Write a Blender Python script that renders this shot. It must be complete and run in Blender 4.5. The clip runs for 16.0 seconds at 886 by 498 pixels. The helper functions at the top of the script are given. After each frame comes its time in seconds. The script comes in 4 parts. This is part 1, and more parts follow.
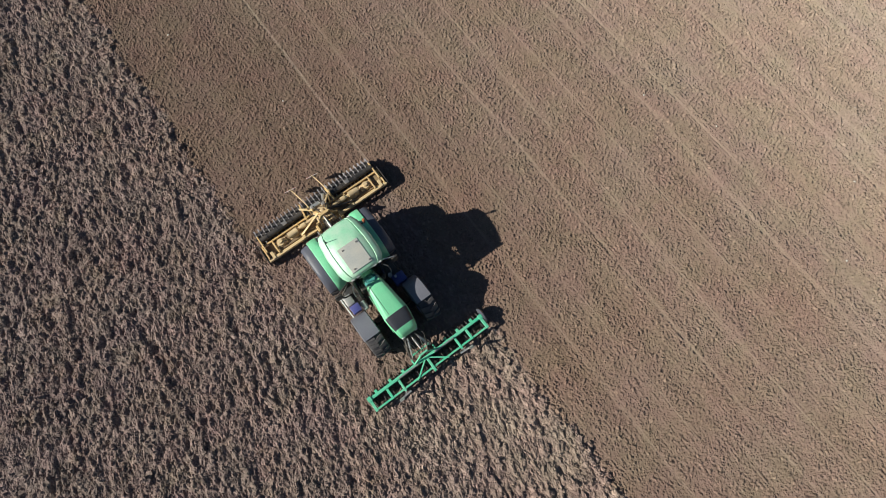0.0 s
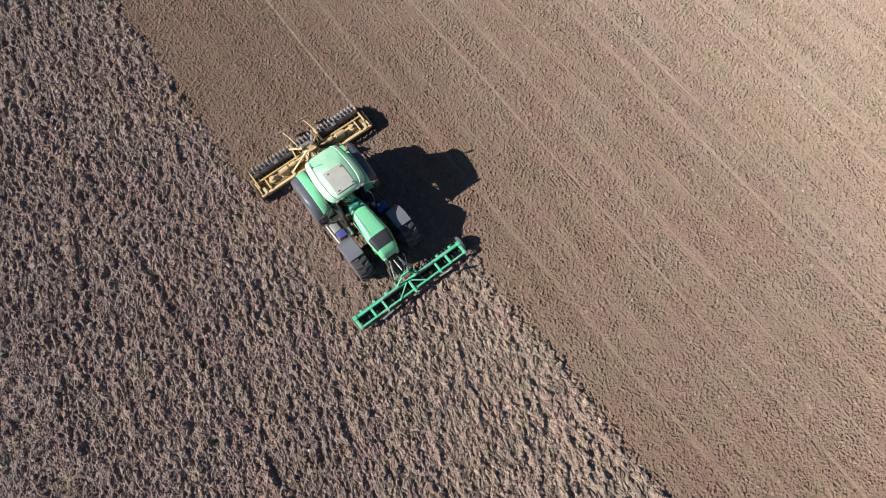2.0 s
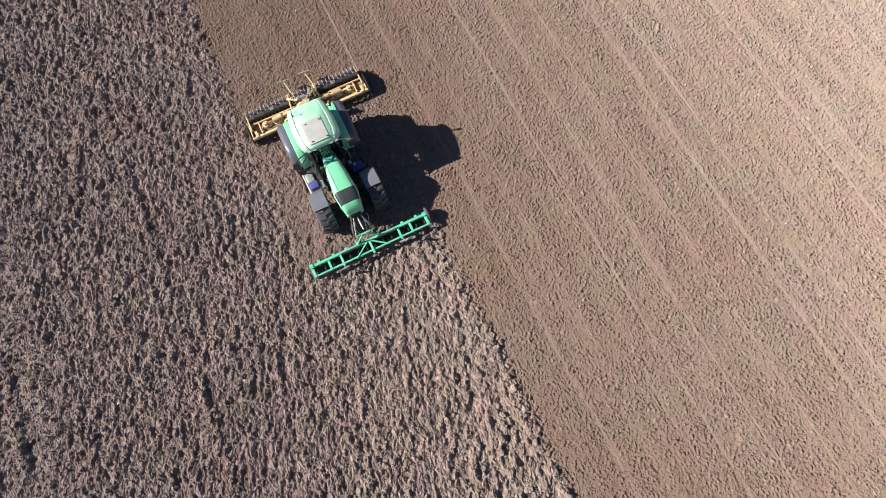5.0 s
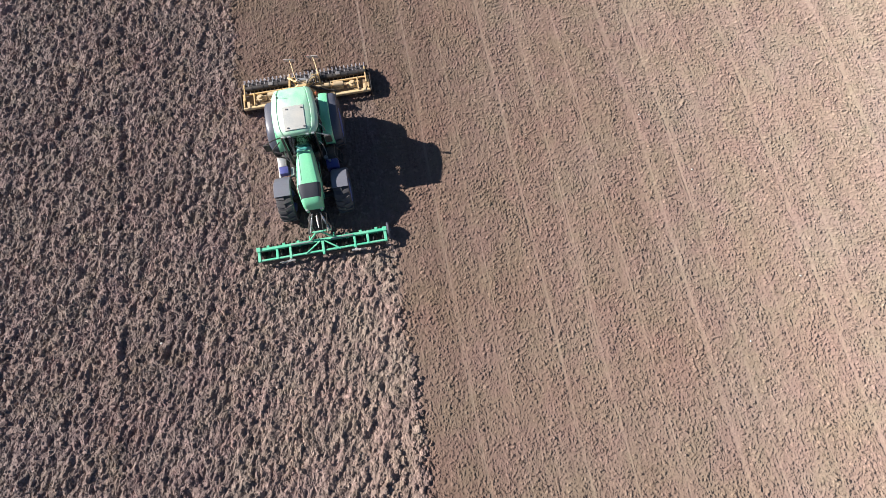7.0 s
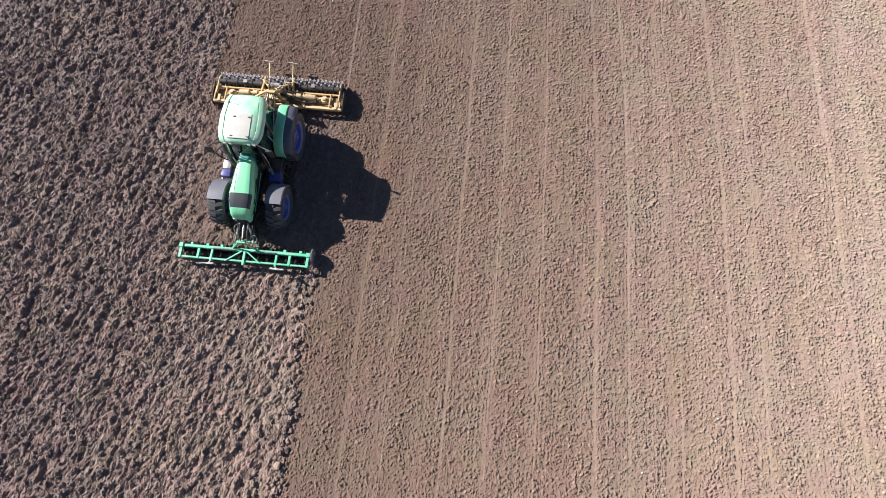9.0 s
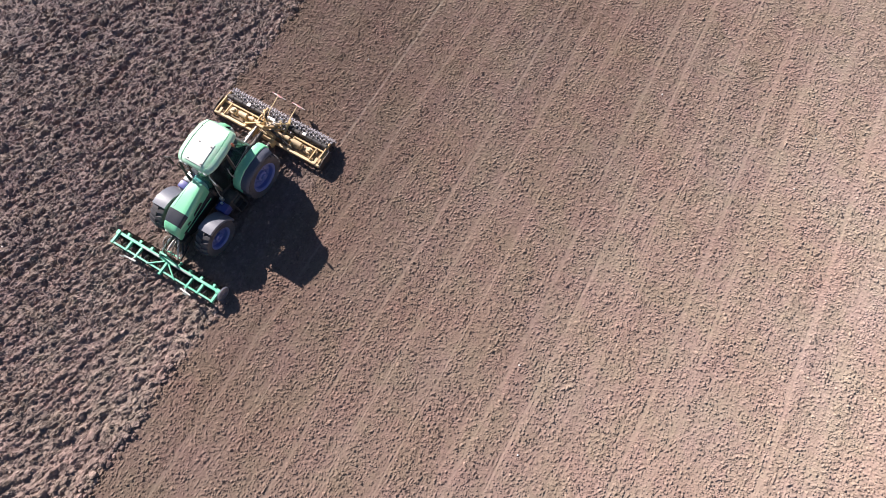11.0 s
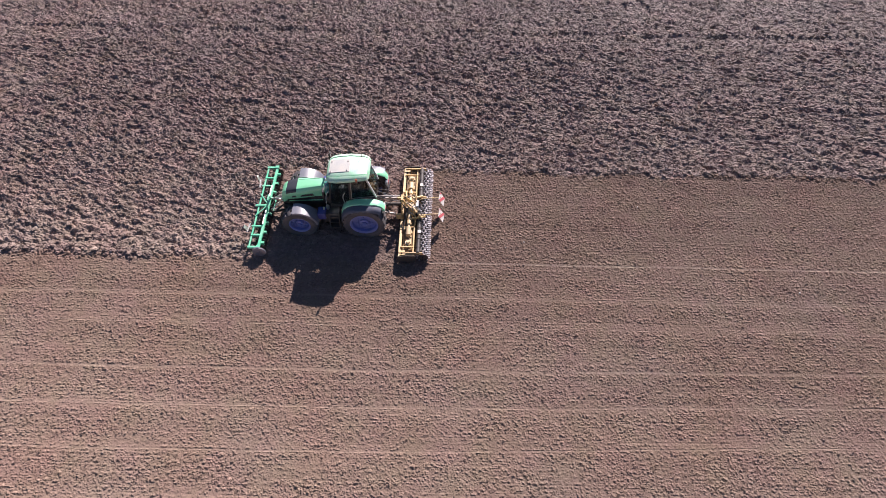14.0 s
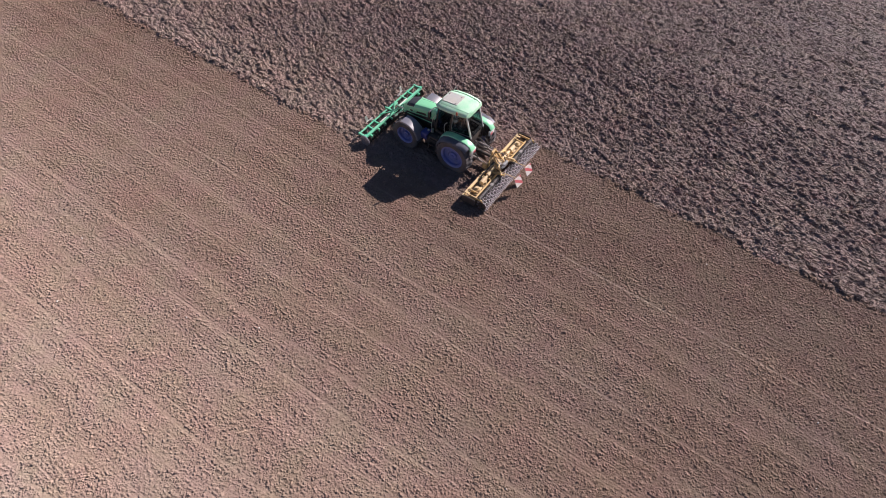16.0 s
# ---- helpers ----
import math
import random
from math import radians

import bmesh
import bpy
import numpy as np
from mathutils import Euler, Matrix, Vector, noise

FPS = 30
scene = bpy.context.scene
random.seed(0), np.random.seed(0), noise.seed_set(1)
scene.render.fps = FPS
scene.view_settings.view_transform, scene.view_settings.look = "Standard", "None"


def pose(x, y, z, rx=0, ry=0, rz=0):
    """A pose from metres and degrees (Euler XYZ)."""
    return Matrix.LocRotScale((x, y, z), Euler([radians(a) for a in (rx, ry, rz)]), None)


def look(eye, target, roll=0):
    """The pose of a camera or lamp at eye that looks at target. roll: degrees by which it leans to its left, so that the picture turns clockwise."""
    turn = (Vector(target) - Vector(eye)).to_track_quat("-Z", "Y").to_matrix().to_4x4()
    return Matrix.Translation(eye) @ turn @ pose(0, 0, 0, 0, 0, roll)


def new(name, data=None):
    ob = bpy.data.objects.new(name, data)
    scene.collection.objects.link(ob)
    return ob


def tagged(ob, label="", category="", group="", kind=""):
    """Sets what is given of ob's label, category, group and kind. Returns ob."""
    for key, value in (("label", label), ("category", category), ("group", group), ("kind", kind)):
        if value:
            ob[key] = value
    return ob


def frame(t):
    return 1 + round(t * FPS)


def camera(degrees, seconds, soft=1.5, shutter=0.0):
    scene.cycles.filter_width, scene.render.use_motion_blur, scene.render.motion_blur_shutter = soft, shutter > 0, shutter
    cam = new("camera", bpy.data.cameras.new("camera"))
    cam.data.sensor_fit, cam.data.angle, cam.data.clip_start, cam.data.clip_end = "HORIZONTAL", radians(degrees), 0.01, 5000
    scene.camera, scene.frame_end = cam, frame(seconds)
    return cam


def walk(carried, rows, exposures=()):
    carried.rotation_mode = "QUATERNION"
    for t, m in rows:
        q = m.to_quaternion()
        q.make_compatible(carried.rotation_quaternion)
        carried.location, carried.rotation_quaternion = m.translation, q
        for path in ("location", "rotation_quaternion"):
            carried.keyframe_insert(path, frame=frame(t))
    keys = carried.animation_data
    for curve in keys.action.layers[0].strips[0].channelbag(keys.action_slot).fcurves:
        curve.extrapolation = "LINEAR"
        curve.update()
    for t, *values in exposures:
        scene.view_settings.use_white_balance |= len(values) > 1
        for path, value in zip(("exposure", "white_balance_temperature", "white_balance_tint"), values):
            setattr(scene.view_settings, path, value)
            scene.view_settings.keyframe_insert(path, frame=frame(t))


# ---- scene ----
cam = camera(73.2, 16.0, 0.78)
PATH = [
    (0, (-0.891, -6.239, 19.875), (-0.548, -5.788, 17.957), 0.5),
    (0.5, (-1.291, -7.008, 19.949), (-0.933, -6.537, 18.039), 0.3),
    (1, (-1.662, -7.834, 20.068), (-1.297, -7.347, 18.163), -0.2),
    (1.5, (-2.037, -8.653, 20.18), (-1.666, -8.155, 18.279), -0.3),
    (2, (-2.221, -9.43, 20.321), (-1.854, -8.921, 18.422), -1.6),
    (2.5, (-2.094, -10.068, 20.454), (-1.746, -9.555, 18.552), -3.6),
    (3, (-1.854, -10.725, 20.511), (-1.529, -10.195, 18.61), -5.3),
    (3.5, (-1.658, -11.336, 20.542), (-1.346, -10.783, 18.646), -5.4),
    (4, (-1.169, -11.774, 20.592), (-0.896, -11.208, 18.693), -7.0),
    (6.5, (2.266, -12.021, 20.074), (2.386, -11.403, 18.176), -3.0),
    (7, (3.103, -11.818, 19.989), (3.194, -11.191, 18.092), -2.0),
    (7.5, (4.022, -11.499, 19.92), (4.08, -10.871, 18.023), -1.4),
    (8, (5.031, -11.048, 19.927), (5.059, -10.423, 18.028), -0.6),
    (8.5, (6.177, -10.494, 19.939), (6.164, -9.878, 18.037), -0.4),
    (9, (7.345, -9.855, 19.957), (7.286, -9.246, 18.053), -0.4),
    (9.5, (8.439, -9.042, 20.024), (8.326, -8.449, 18.117), 0.8),
    (9.7, (8.861, -8.619, 20.045), (8.719, -8.041, 18.136), 1.3),
    (11.8, (13.146, -2.739, 20.426), (12.559, -2.12, 18.617), -2.4),
    (12, (13.484, -2.182, 20.428), (12.8, -1.56, 18.655), -2.2),
    (12.5, (14.163, -0.796, 20.371), (13.221, -0.291, 18.68), -1.2),
    (13, (14.889, 0.57, 20.274), (13.796, 0.884, 18.628), -0.3),
    (13.5, (15.514, 1.93, 20.203), (14.375, 2.081, 18.567), 0.3),
    (14, (16.174, 3.411, 20.196), (15.012, 3.399, 18.568), 0.7),
    (14.5, (16.788, 5.072, 20.247), (15.631, 4.876, 18.627), 1.8),
    (15, (17.187, 6.801, 20.31), (16.066, 6.45, 18.692), 1.8),
    (15.5, (17.377, 8.541, 20.394), (16.316, 8.043, 18.773), 1.9),
    (16, (17.519, 10.248, 20.461), (16.537, 9.618, 18.837), 2.7),
]
walk(cam, [(t, look(eye, target, roll)) for t, eye, target, roll in PATH],
     [(0, 0.20, 6560, 5), (2, 0.50, 6460, 8), (4, 0.75, 6380, 10), (7.5, 0.80, 6350, 13), (9.7, 0.87, 6330, 15), (12, 0.98, 6460, 22.5), (14.5, 0.95, 6490, 25.5), (16, 0.60, 6580, 25)])

# ---- world and sun ----
SUN_AZ = (0.949, -0.316)          # the way the shadows fall, on the ground
SUN_EL = radians(34.5)
world = bpy.data.worlds.new("world")
scene.world = world
world.use_nodes = True
_nt = world.node_tree
_sky = _nt.nodes.new("ShaderNodeTexSky")
_sky.sky_type = "NISHITA"
_sky.sun_disc = False
_sky.sun_elevation = SUN_EL
_sky.sun_rotation = math.atan2(-SUN_AZ[0], -SUN_AZ[1])
_sky.air_density, _sky.dust_density, _sky.ozone_density = 1.1, 0.5, 5.0
_bg = _nt.nodes["Background"]
_nt.links.new(_sky.outputs[0], _bg.inputs[0])
_bg.inputs[1].default_value = 0.038
_sun = bpy.data.lights.new("sun", "SUN")
_sun.energy, _sun.angle, _sun.color = 5.0, radians(0.53), (1.0, 0.95, 0.87)
sun = new("sun", _sun)
_c = math.cos(SUN_EL)
sun.matrix_world = look((-SUN_AZ[0] * _c * 60, -SUN_AZ[1] * _c * 60, math.sin(SUN_EL) * 60), (0, 0, 0))


# ---- materials ----
def nodes_of(name):
    m = bpy.data.materials.new(name)
    m.use_nodes = True
    nt = m.node_tree
    return m, nt, nt.nodes["Principled BSDF"]


def n_noise(nt, scale, detail=4.0, rough=0.55, stretch=None):
    co = nt.nodes.new("ShaderNodeTexCoord")
    tx = nt.nodes.new("ShaderNodeTexNoise")
    tx.inputs["Scale"].default_value = scale
    tx.inputs["Detail"].default_value = detail
    tx.inputs["Roughness"].default_value = rough
    if stretch:
        mp = nt.nodes.new("ShaderNodeMapping")
        mp.inputs["Scale"].default_value = stretch
        nt.links.new(co.outputs["Object"], mp.inputs[0])
        nt.links.new(mp.outputs[0], tx.inputs["Vector"])
    else:
        nt.links.new(co.outputs["Object"], tx.inputs["Vector"])
    return tx.outputs["Fac"]


def n_ramp(nt, fac, lo, hi):
    r = nt.nodes.new("ShaderNodeMapRange")
    r.inputs["From Min"].default_value, r.inputs["From Max"].default_value = lo, hi
    nt.links.new(fac, r.inputs["Value"])
    return r.outputs[0]


def n_mix(nt, fac, a, b, blend="MIX"):
    mx = nt.nodes.new("ShaderNodeMix")
    mx.data_type, mx.blend_type = "RGBA", blend
    for sock, v in ((mx.inputs["Factor"], fac), (mx.inputs["A"], a), (mx.inputs["B"], b)):
        if isinstance(v, (int, float)):
            sock.default_value = v
        elif isinstance(v, tuple):
            sock.default_value = (*v, 1.0)
        else:
            nt.links.new(v, sock)
    return mx.outputs["Result"]


def n_math(nt, op, a, b):
    m = nt.nodes.new("ShaderNodeMath")
    m.operation = op
    for sock, v in zip(m.inputs, (a, b)):
        if isinstance(v, (int, float)):
            sock.default_value = v
        else:
            nt.links.new(v, sock)
    return m.outputs[0]


def n_bump(nt, height, strength, distance, base=None):
    b = nt.nodes.new("ShaderNodeBump")
    b.inputs["Strength"].default_value, b.inputs["Distance"].default_value = strength, distance
    nt.links.new(height, b.inputs["Height"])
    if base:
        nt.links.new(base, b.inputs["Normal"])
    return b.outputs[0]


def paint(name, colour, rough=0.4, metal=0.0, dust=0.3, dust_colour=(0.30, 0.24, 0.18), grain=0.0, coat=0.0, spec=0.5):
    """Painted or bare surface with soil dust in patches and fine scuffs."""
    m, nt, p = nodes_of(name)
    big, small = n_noise(nt, 2.3, 5, 0.6), n_noise(nt, 28, 6, 0.65)
    tint = n_mix(nt, n_ramp(nt, small, 0.3, 0.7), tuple(c * 0.86 for c in colour), tuple(min(1, c * 1.1) for c in colour))
    f = n_math(nt, "MULTIPLY", n_ramp(nt, n_math(nt, "ADD", n_math(nt, "MULTIPLY", big, 0.7), n_math(nt, "MULTIPLY", small, 0.3)), 0.4, 0.68), dust)
    nt.links.new(n_mix(nt, f, tint, dust_colour), p.inputs["Base Color"])
    nt.links.new(n_math(nt, "ADD", n_math(nt, "MULTIPLY", f, 0.5), rough), p.inputs["Roughness"])
    p.inputs["Metallic"].default_value = metal
    p.inputs["Coat Weight"].default_value = coat
    p.inputs["Coat Roughness"].default_value = 0.45 if coat > 0.5 else 0.03
    p.inputs["Specular IOR Level"].default_value = spec
    if grain:
        nt.links.new(n_bump(nt, small, grain, 0.01), p.inputs["Normal"])
    return m


GREEN = paint("green_paint", (0.21, 0.70, 0.385), 0.34, dust=0.2, dust_colour=(0.35, 0.46, 0.32), coat=0.6, spec=0.8)
# real roof dust, its colour taken paler to paint in some sun glare
GREEN_ROOF = paint("dusty_green_roof", (0.34, 0.75, 0.48), 0.36, dust=0.75, dust_colour=(0.64, 0.74, 0.60), coat=1.0, spec=1.0)
# its pale green dust patches paint in sun highlights on the beams
GREEN_FRAME = paint("implement_green", (0.065, 0.53, 0.31), 0.36, spec=0.8, coat=0.6, dust=0.4, dust_colour=(0.36, 0.58, 0.42))
BLACK_PANEL = paint("black_hood_panel", (0.035, 0.038, 0.048), 0.4, dust=0.25, dust_colour=(0.09, 0.09, 0.10))
DARK_PLASTIC = paint("grey_plastic", (0.16, 0.165, 0.20), 0.3, coat=0.9, dust=0.3, dust_colour=(0.20, 0.19, 0.20))
BLACK = paint("black_metal", (0.018, 0.018, 0.02), 0.55, dust=0.3)
RUBBER = paint("soiled_rubber", (0.065, 0.062, 0.068), 0.7, dust=0.65, dust_colour=(0.20, 0.175, 0.165), grain=0.3)
BLUE = paint("blue_rim_paint", (0.15, 0.19, 0.48), 0.4, dust=0.5, dust_colour=(0.24, 0.25, 0.34))
BLUE_BOX = paint("blue_paint", (0.045, 0.06, 0.27), 0.4, dust=0.3)
YELLOW = paint("worn_yellow_paint", (0.70, 0.48, 0.20), 0.42, dust=0.75, dust_colour=(0.37, 0.28, 0.20), grain=0.15)
YELLOW_PALE = paint("pale_yellow_paint", (0.74, 0.55, 0.28), 0.42, dust=0.5, dust_colour=(0.46, 0.38, 0.28))
CAST = paint("tan_cast_iron", (0.70, 0.53, 0.30), 0.42, dust=0.65, dust_colour=(0.30, 0.23, 0.17), grain=0.4)
# soil brown, taken darker to paint in the dark gaps between the rails
TROUGH = paint("soil_covered_trough", (0.30, 0.215, 0.12), 0.7, dust=0.85, dust_colour=(0.13, 0.095, 0.075), grain=0.5)
STEEL = paint("worn_steel", (0.42, 0.40, 0.38), 0.38, metal=0.8, dust=0.5, dust_colour=(0.20, 0.16, 0.13))
STEEL_DARK = paint("soil_dark_steel", (0.07, 0.065, 0.065), 0.5, metal=0.4, dust=0.5, dust_colour=(0.11, 0.085, 0.07))
SILVER = paint("bright_steel", (0.62, 0.62, 0.60), 0.3, metal=0.7, dust=0.3)
WHITE = paint("pale_lamp_plastic", (0.66, 0.70, 0.68), 0.35, dust=0.3)
GREY_HATCH = paint("dusty_grey_hatch", (0.47, 0.48, 0.45), 0.36, spec=1.0, coat=0.7, dust=0.7, dust_colour=(0.57, 0.53, 0.45))
RED = paint("red_reflective_film", (0.62, 0.12, 0.14), 0.4, dust=0.3)
WHITE_FILM = paint("white_reflective_film", (0.72, 0.70, 0.66), 0.4, dust=0.35)
ORANGE = paint("amber_plastic", (0.50, 0.13, 0.05), 0.3, dust=0.3)
TOOTH = paint("bright_worn_tooth", (0.52, 0.50, 0.53), 0.5, metal=0.3, dust=0.5, dust_colour=(0.24, 0.19, 0.16))
FLARE = paint("dark_fender_rubber", (0.088, 0.096, 0.13), 0.34, dust=0.35, dust_colour=(0.16, 0.14, 0.13))
COWL = paint("teal_cowl_plastic", (0.07, 0.33, 0.29), 0.25, dust=0.3, dust_colour=(0.14, 0.22, 0.20), coat=0.4)
MIRROR = paint("silvered_glass", (0.82, 0.83, 0.84), 0.04, metal=1.0, dust=0.15)
CLOTH = paint("grey_seat_cloth", (0.11, 0.115, 0.125), 0.9, dust=0.2)


def glass(name, colour, rough=0.03):
    m, nt, p = nodes_of(name)
    p.inputs["Base Color"].default_value = (*colour, 1)
    p.inputs["Transmission Weight"].default_value = 1.0
    p.inputs["IOR"].default_value = 1.45
    nt.links.new(n_math(nt, "ADD", n_math(nt, "MULTIPLY", n_noise(nt, 9, 4), 0.12), rough), p.inputs["Roughness"])
    return m


GLASS = glass("tinted_cab_glass", (0.34, 0.43, 0.46))


# thin pressed lines left by each pass of the harrow: place across the field, half width
SEAM_LINES = ((2.46, 0.036),)
THIN_LINES = ((7.25, 0.045), (12.1, 0.05), (16.6, 0.05), (20.65, 0.05), (4.1, 0.03), (8.66, 0.03), (13.2, 0.04), (17.65, 0.035), (5.4, 0.02), (10.2, 0.025), (14.9, 0.025))


def unbent(x, y):
    """The passes run a little aslant behind the tractor, the older ones more."""
    return x + 0.042 * np.maximum(y, 0) * np.clip((x - 5) / 7, 0, 1)


def soil(name, rough_col, tilled_col, dry_lit_col, islands=False):
    """Ploughed and tilled earth; the mesh carries how far it is tilled, how pale it lies from dryness and painted-in
    backscatter, and how smooth it was rolled.
    """
    m, nt, p = nodes_of(name)
    big = n_noise(nt, 0.35, 4, 0.6)
    mid = n_noise(nt, 3.0, 5, 0.6)
    fine = n_noise(nt, 26, 5, 0.65)
    sock = {}
    for key in ("tilled", "dry_lit", "rolled"):
        a = nt.nodes.new("ShaderNodeAttribute")
        a.attribute_name = key
        sock[key] = a.outputs["Fac"]
    # ploughed land: grey-brown earth with ochre and reddish patches where the subsoil came up
    ochre = n_ramp(nt, n_noise(nt, 0.9, 5, 0.7), 0.50, 0.72)
    red = n_ramp(nt, n_noise(nt, 1.4, 4, 0.7), 0.52, 0.74)
    rough = n_mix(nt, n_math(nt, "MULTIPLY", ochre, 0.55), rough_col, (0.235, 0.170, 0.112))
    rough = n_mix(nt, n_math(nt, "MULTIPLY", red, 0.45), rough, (0.235, 0.150, 0.130))
    rough = n_mix(nt, n_math(nt, "MULTIPLY", sock["dry_lit"], 0.75), rough, (0.385, 0.305, 0.252))
    slices = n_ramp(nt, n_noise(nt, 1.0, 3, 0.6, (2.2, 0.22, 1.0)), 0.40, 0.66)
    rough = n_mix(nt, 1.0, rough, n_mix(nt, slices, (0.93, 0.93, 0.93), (1.12, 1.12, 1.11)), "MULTIPLY")
    # single clods lie drier or damper than their neighbours
    cc = nt.nodes.new("ShaderNodeTexCoord")
    mp = nt.nodes.new("ShaderNodeMapping")
    mp.inputs["Rotation"].default_value = (0, 0, 0.3)
    mp.inputs["Scale"].default_value = (11.0, 8.0, 9.0)
    v = nt.nodes.new("ShaderNodeTexVoronoi")
    v.inputs["Scale"].default_value = 1.0
    sp = nt.nodes.new("ShaderNodeSeparateColor")
    nt.links.new(cc.outputs["Object"], mp.inputs[0])
    nt.links.new(mp.outputs[0], v.inputs["Vector"])
    nt.links.new(v.outputs["Color"], sp.inputs[0])
    damp = n_math(nt, "POWER", sp.outputs[0], 2.2)
    rough = n_mix(nt, 1.0, rough, n_mix(nt, damp, (0.86, 0.86, 0.86), (1.34, 1.34, 1.34)), "MULTIPLY")
    # seedbed
    til = n_mix(nt, sock["dry_lit"], tilled_col, dry_lit_col)
    streak = n_ramp(nt, n_math(nt, "ADD", n_math(nt, "MULTIPLY", n_noise(nt, 1.0, 2, 0.6, (4.5, 0.10, 1.0)), 0.5), n_math(nt, "MULTIPLY", n_noise(nt, 1.0, 2, 0.6, (1.3, 0.05, 1.0)), 0.5)), 0.38, 0.62)
    til = n_mix(nt, 1.0, til, n_mix(nt, streak, (0.92, 0.915, 0.91), (1.08, 1.08, 1.08)), "MULTIPLY")
    sep = nt.nodes.new("ShaderNodeSeparateXYZ")
    tc = nt.nodes.new("ShaderNodeTexCoord")
    nt.links.new(tc.outputs["Object"], sep.inputs[0])
    slant = n_math(nt, "MULTIPLY", n_math(nt, "MAXIMUM", sep.outputs["Y"], 0.0), n_ramp(nt, sep.outputs["X"], 5.0, 12.0))
    xw = n_math(nt, "ADD", n_math(nt, "ADD", sep.outputs["X"], n_math(nt, "MULTIPLY", slant, 0.042)), n_math(nt, "MULTIPLY", n_math(nt, "SUBTRACT", n_noise(nt, 1.0, 2, 0.5, (0.15, 0.22, 1.0)), 0.5), 0.22))

    def close_to(lines, start):
        """1 on the lines, falling to 0 beside them; broken here and there."""
        near = None
        for c, broad in lines:
            d = n_math(nt, "DIVIDE", n_math(nt, "ABSOLUTE", n_math(nt, "SUBTRACT", xw, c), 0.0), broad)
            near = d if near is None else n_math(nt, "MINIMUM", near, d)
        some = n_math(nt, "MULTIPLY", n_ramp(nt, near, 2.0, 0.6), n_ramp(nt, n_noise(nt, 1.0, 3, 0.6, (0.8, 0.5, 1.0)), start, start + 0.26))
        return n_math(nt, "MULTIPLY", some, sock["tilled"])

    thin = close_to(THIN_LINES, 0.26)
    seam = n_math(nt, "MULTIPLY", close_to(SEAM_LINES, 0.16), n_ramp(nt, sep.outputs["Y"], 2.5, 2.8))
    til = n_mix(nt, n_math(nt, "MULTIPLY", seam, 0.34), til, (0.56, 0.46, 0.38))
    til = n_mix(nt, n_math(nt, "MULTIPLY", thin, 0.20), til, (0.52, 0.42, 0.34))
    til = n_mix(nt, n_math(nt, "MULTIPLY", sock["rolled"], 0.14), til, (0.47, 0.36, 0.275))
    col = n_mix(nt, sock["tilled"], rough, til)
    col = n_mix(nt, n_math(nt, "MULTIPLY", n_ramp(nt, big, 0.35, 0.7), 0.35), col, (1.0, 0.80, 0.66), "MULTIPLY")
    if islands:
        geo = nt.nodes.new("ShaderNodeNewGeometry")
        lone = n_math(nt, "POWER", geo.outputs["Random Per Island"], 2.5)
        col = n_mix(nt, 1.0, col, n_mix(nt, lone, (0.92, 0.92, 0.92), (1.30, 1.30, 1.29)), "MULTIPLY")
    hue = n_ramp(nt, n_noise(nt, 0.7, 4, 0.65), 0.36, 0.64)
    col = n_mix(nt, 1.0, col, n_mix(nt, hue, (0.985, 1.012, 0.925), (1.018, 0.987, 1.02)), "MULTIPLY")
    shade = n_ramp(nt, n_math(nt, "ADD", n_math(nt, "MULTIPLY", mid, 0.5), n_math(nt, "MULTIPLY", fine, 0.5)), 0.25, 0.75)
    col = n_mix(nt, 1.0, col, n_mix(nt, shade, (0.78, 0.77, 0.76), (1.20, 1.20, 1.20)), "MULTIPLY")
    nt.links.new(col, p.inputs["Base Color"])
    nt.links.new(n_math(nt, "ADD", n_math(nt, "MULTIPLY", sock["tilled"], 0.16), 0.74), p.inputs["Roughness"])
    nt.links.new(n_math(nt, "SUBTRACT", 0.33, n_math(nt, "MULTIPLY", sock["tilled"], 0.13)), p.inputs["Specular IOR Level"])
    p.inputs["Diffuse Roughness"].default_value = 1.0
    # ploughed relief below the size of the sheet's cells: broken crumbs on every clod
    def facets(scale, along, steep):
        """Broken faces: every cell of earth leans its own way."""
        vo = nt.nodes.new("ShaderNodeTexVoronoi")
        vo.inputs["Scale"].default_value = scale
        st, off, lean, dot = (nt.nodes.new("ShaderNodeVectorMath") for _ in range(4))
        st.operation, off.operation, lean.operation, dot.operation = "MULTIPLY", "SUBTRACT", "SUBTRACT", "DOT_PRODUCT"
        nt.links.new(mp.outputs[0], st.inputs[0])
        st.inputs[1].default_value = (1 / 11.0, along / 8.0, 1 / 9.0)
        nt.links.new(st.outputs[0], vo.inputs["Vector"])
        nt.links.new(st.outputs[0], off.inputs[0])
        nt.links.new(vo.outputs["Position"], off.inputs[1])
        nt.links.new(vo.outputs["Color"], lean.inputs[0])
        lean.inputs[1].default_value = (0.5, 0.5, 0.5)
        nt.links.new(off.outputs[0], dot.inputs[0])
        nt.links.new(lean.outputs[0], dot.inputs[1])
        return n_math(nt, "MULTIPLY", dot.outputs["Value"], steep)

    rough_h = n_math(nt, "ADD", facets(13.0, 0.5, 1.55), n_math(nt, "MULTIPLY", n_ramp(nt, n_noise(nt, 1.0, 2, 0.5, (16.0, 11.0, 14.0)), 0.36, 0.72), 0.042))
    # seedbed: crumbs in loose swarms, the packer's fine ribs; pressed flat in the wheel and pass lines
    soft = n_math(nt, "SUBTRACT", 1.0, n_math(nt, "MULTIPLY", n_math(nt, "MAXIMUM", n_math(nt, "MAXIMUM", sock["rolled"], seam), thin), 0.75))
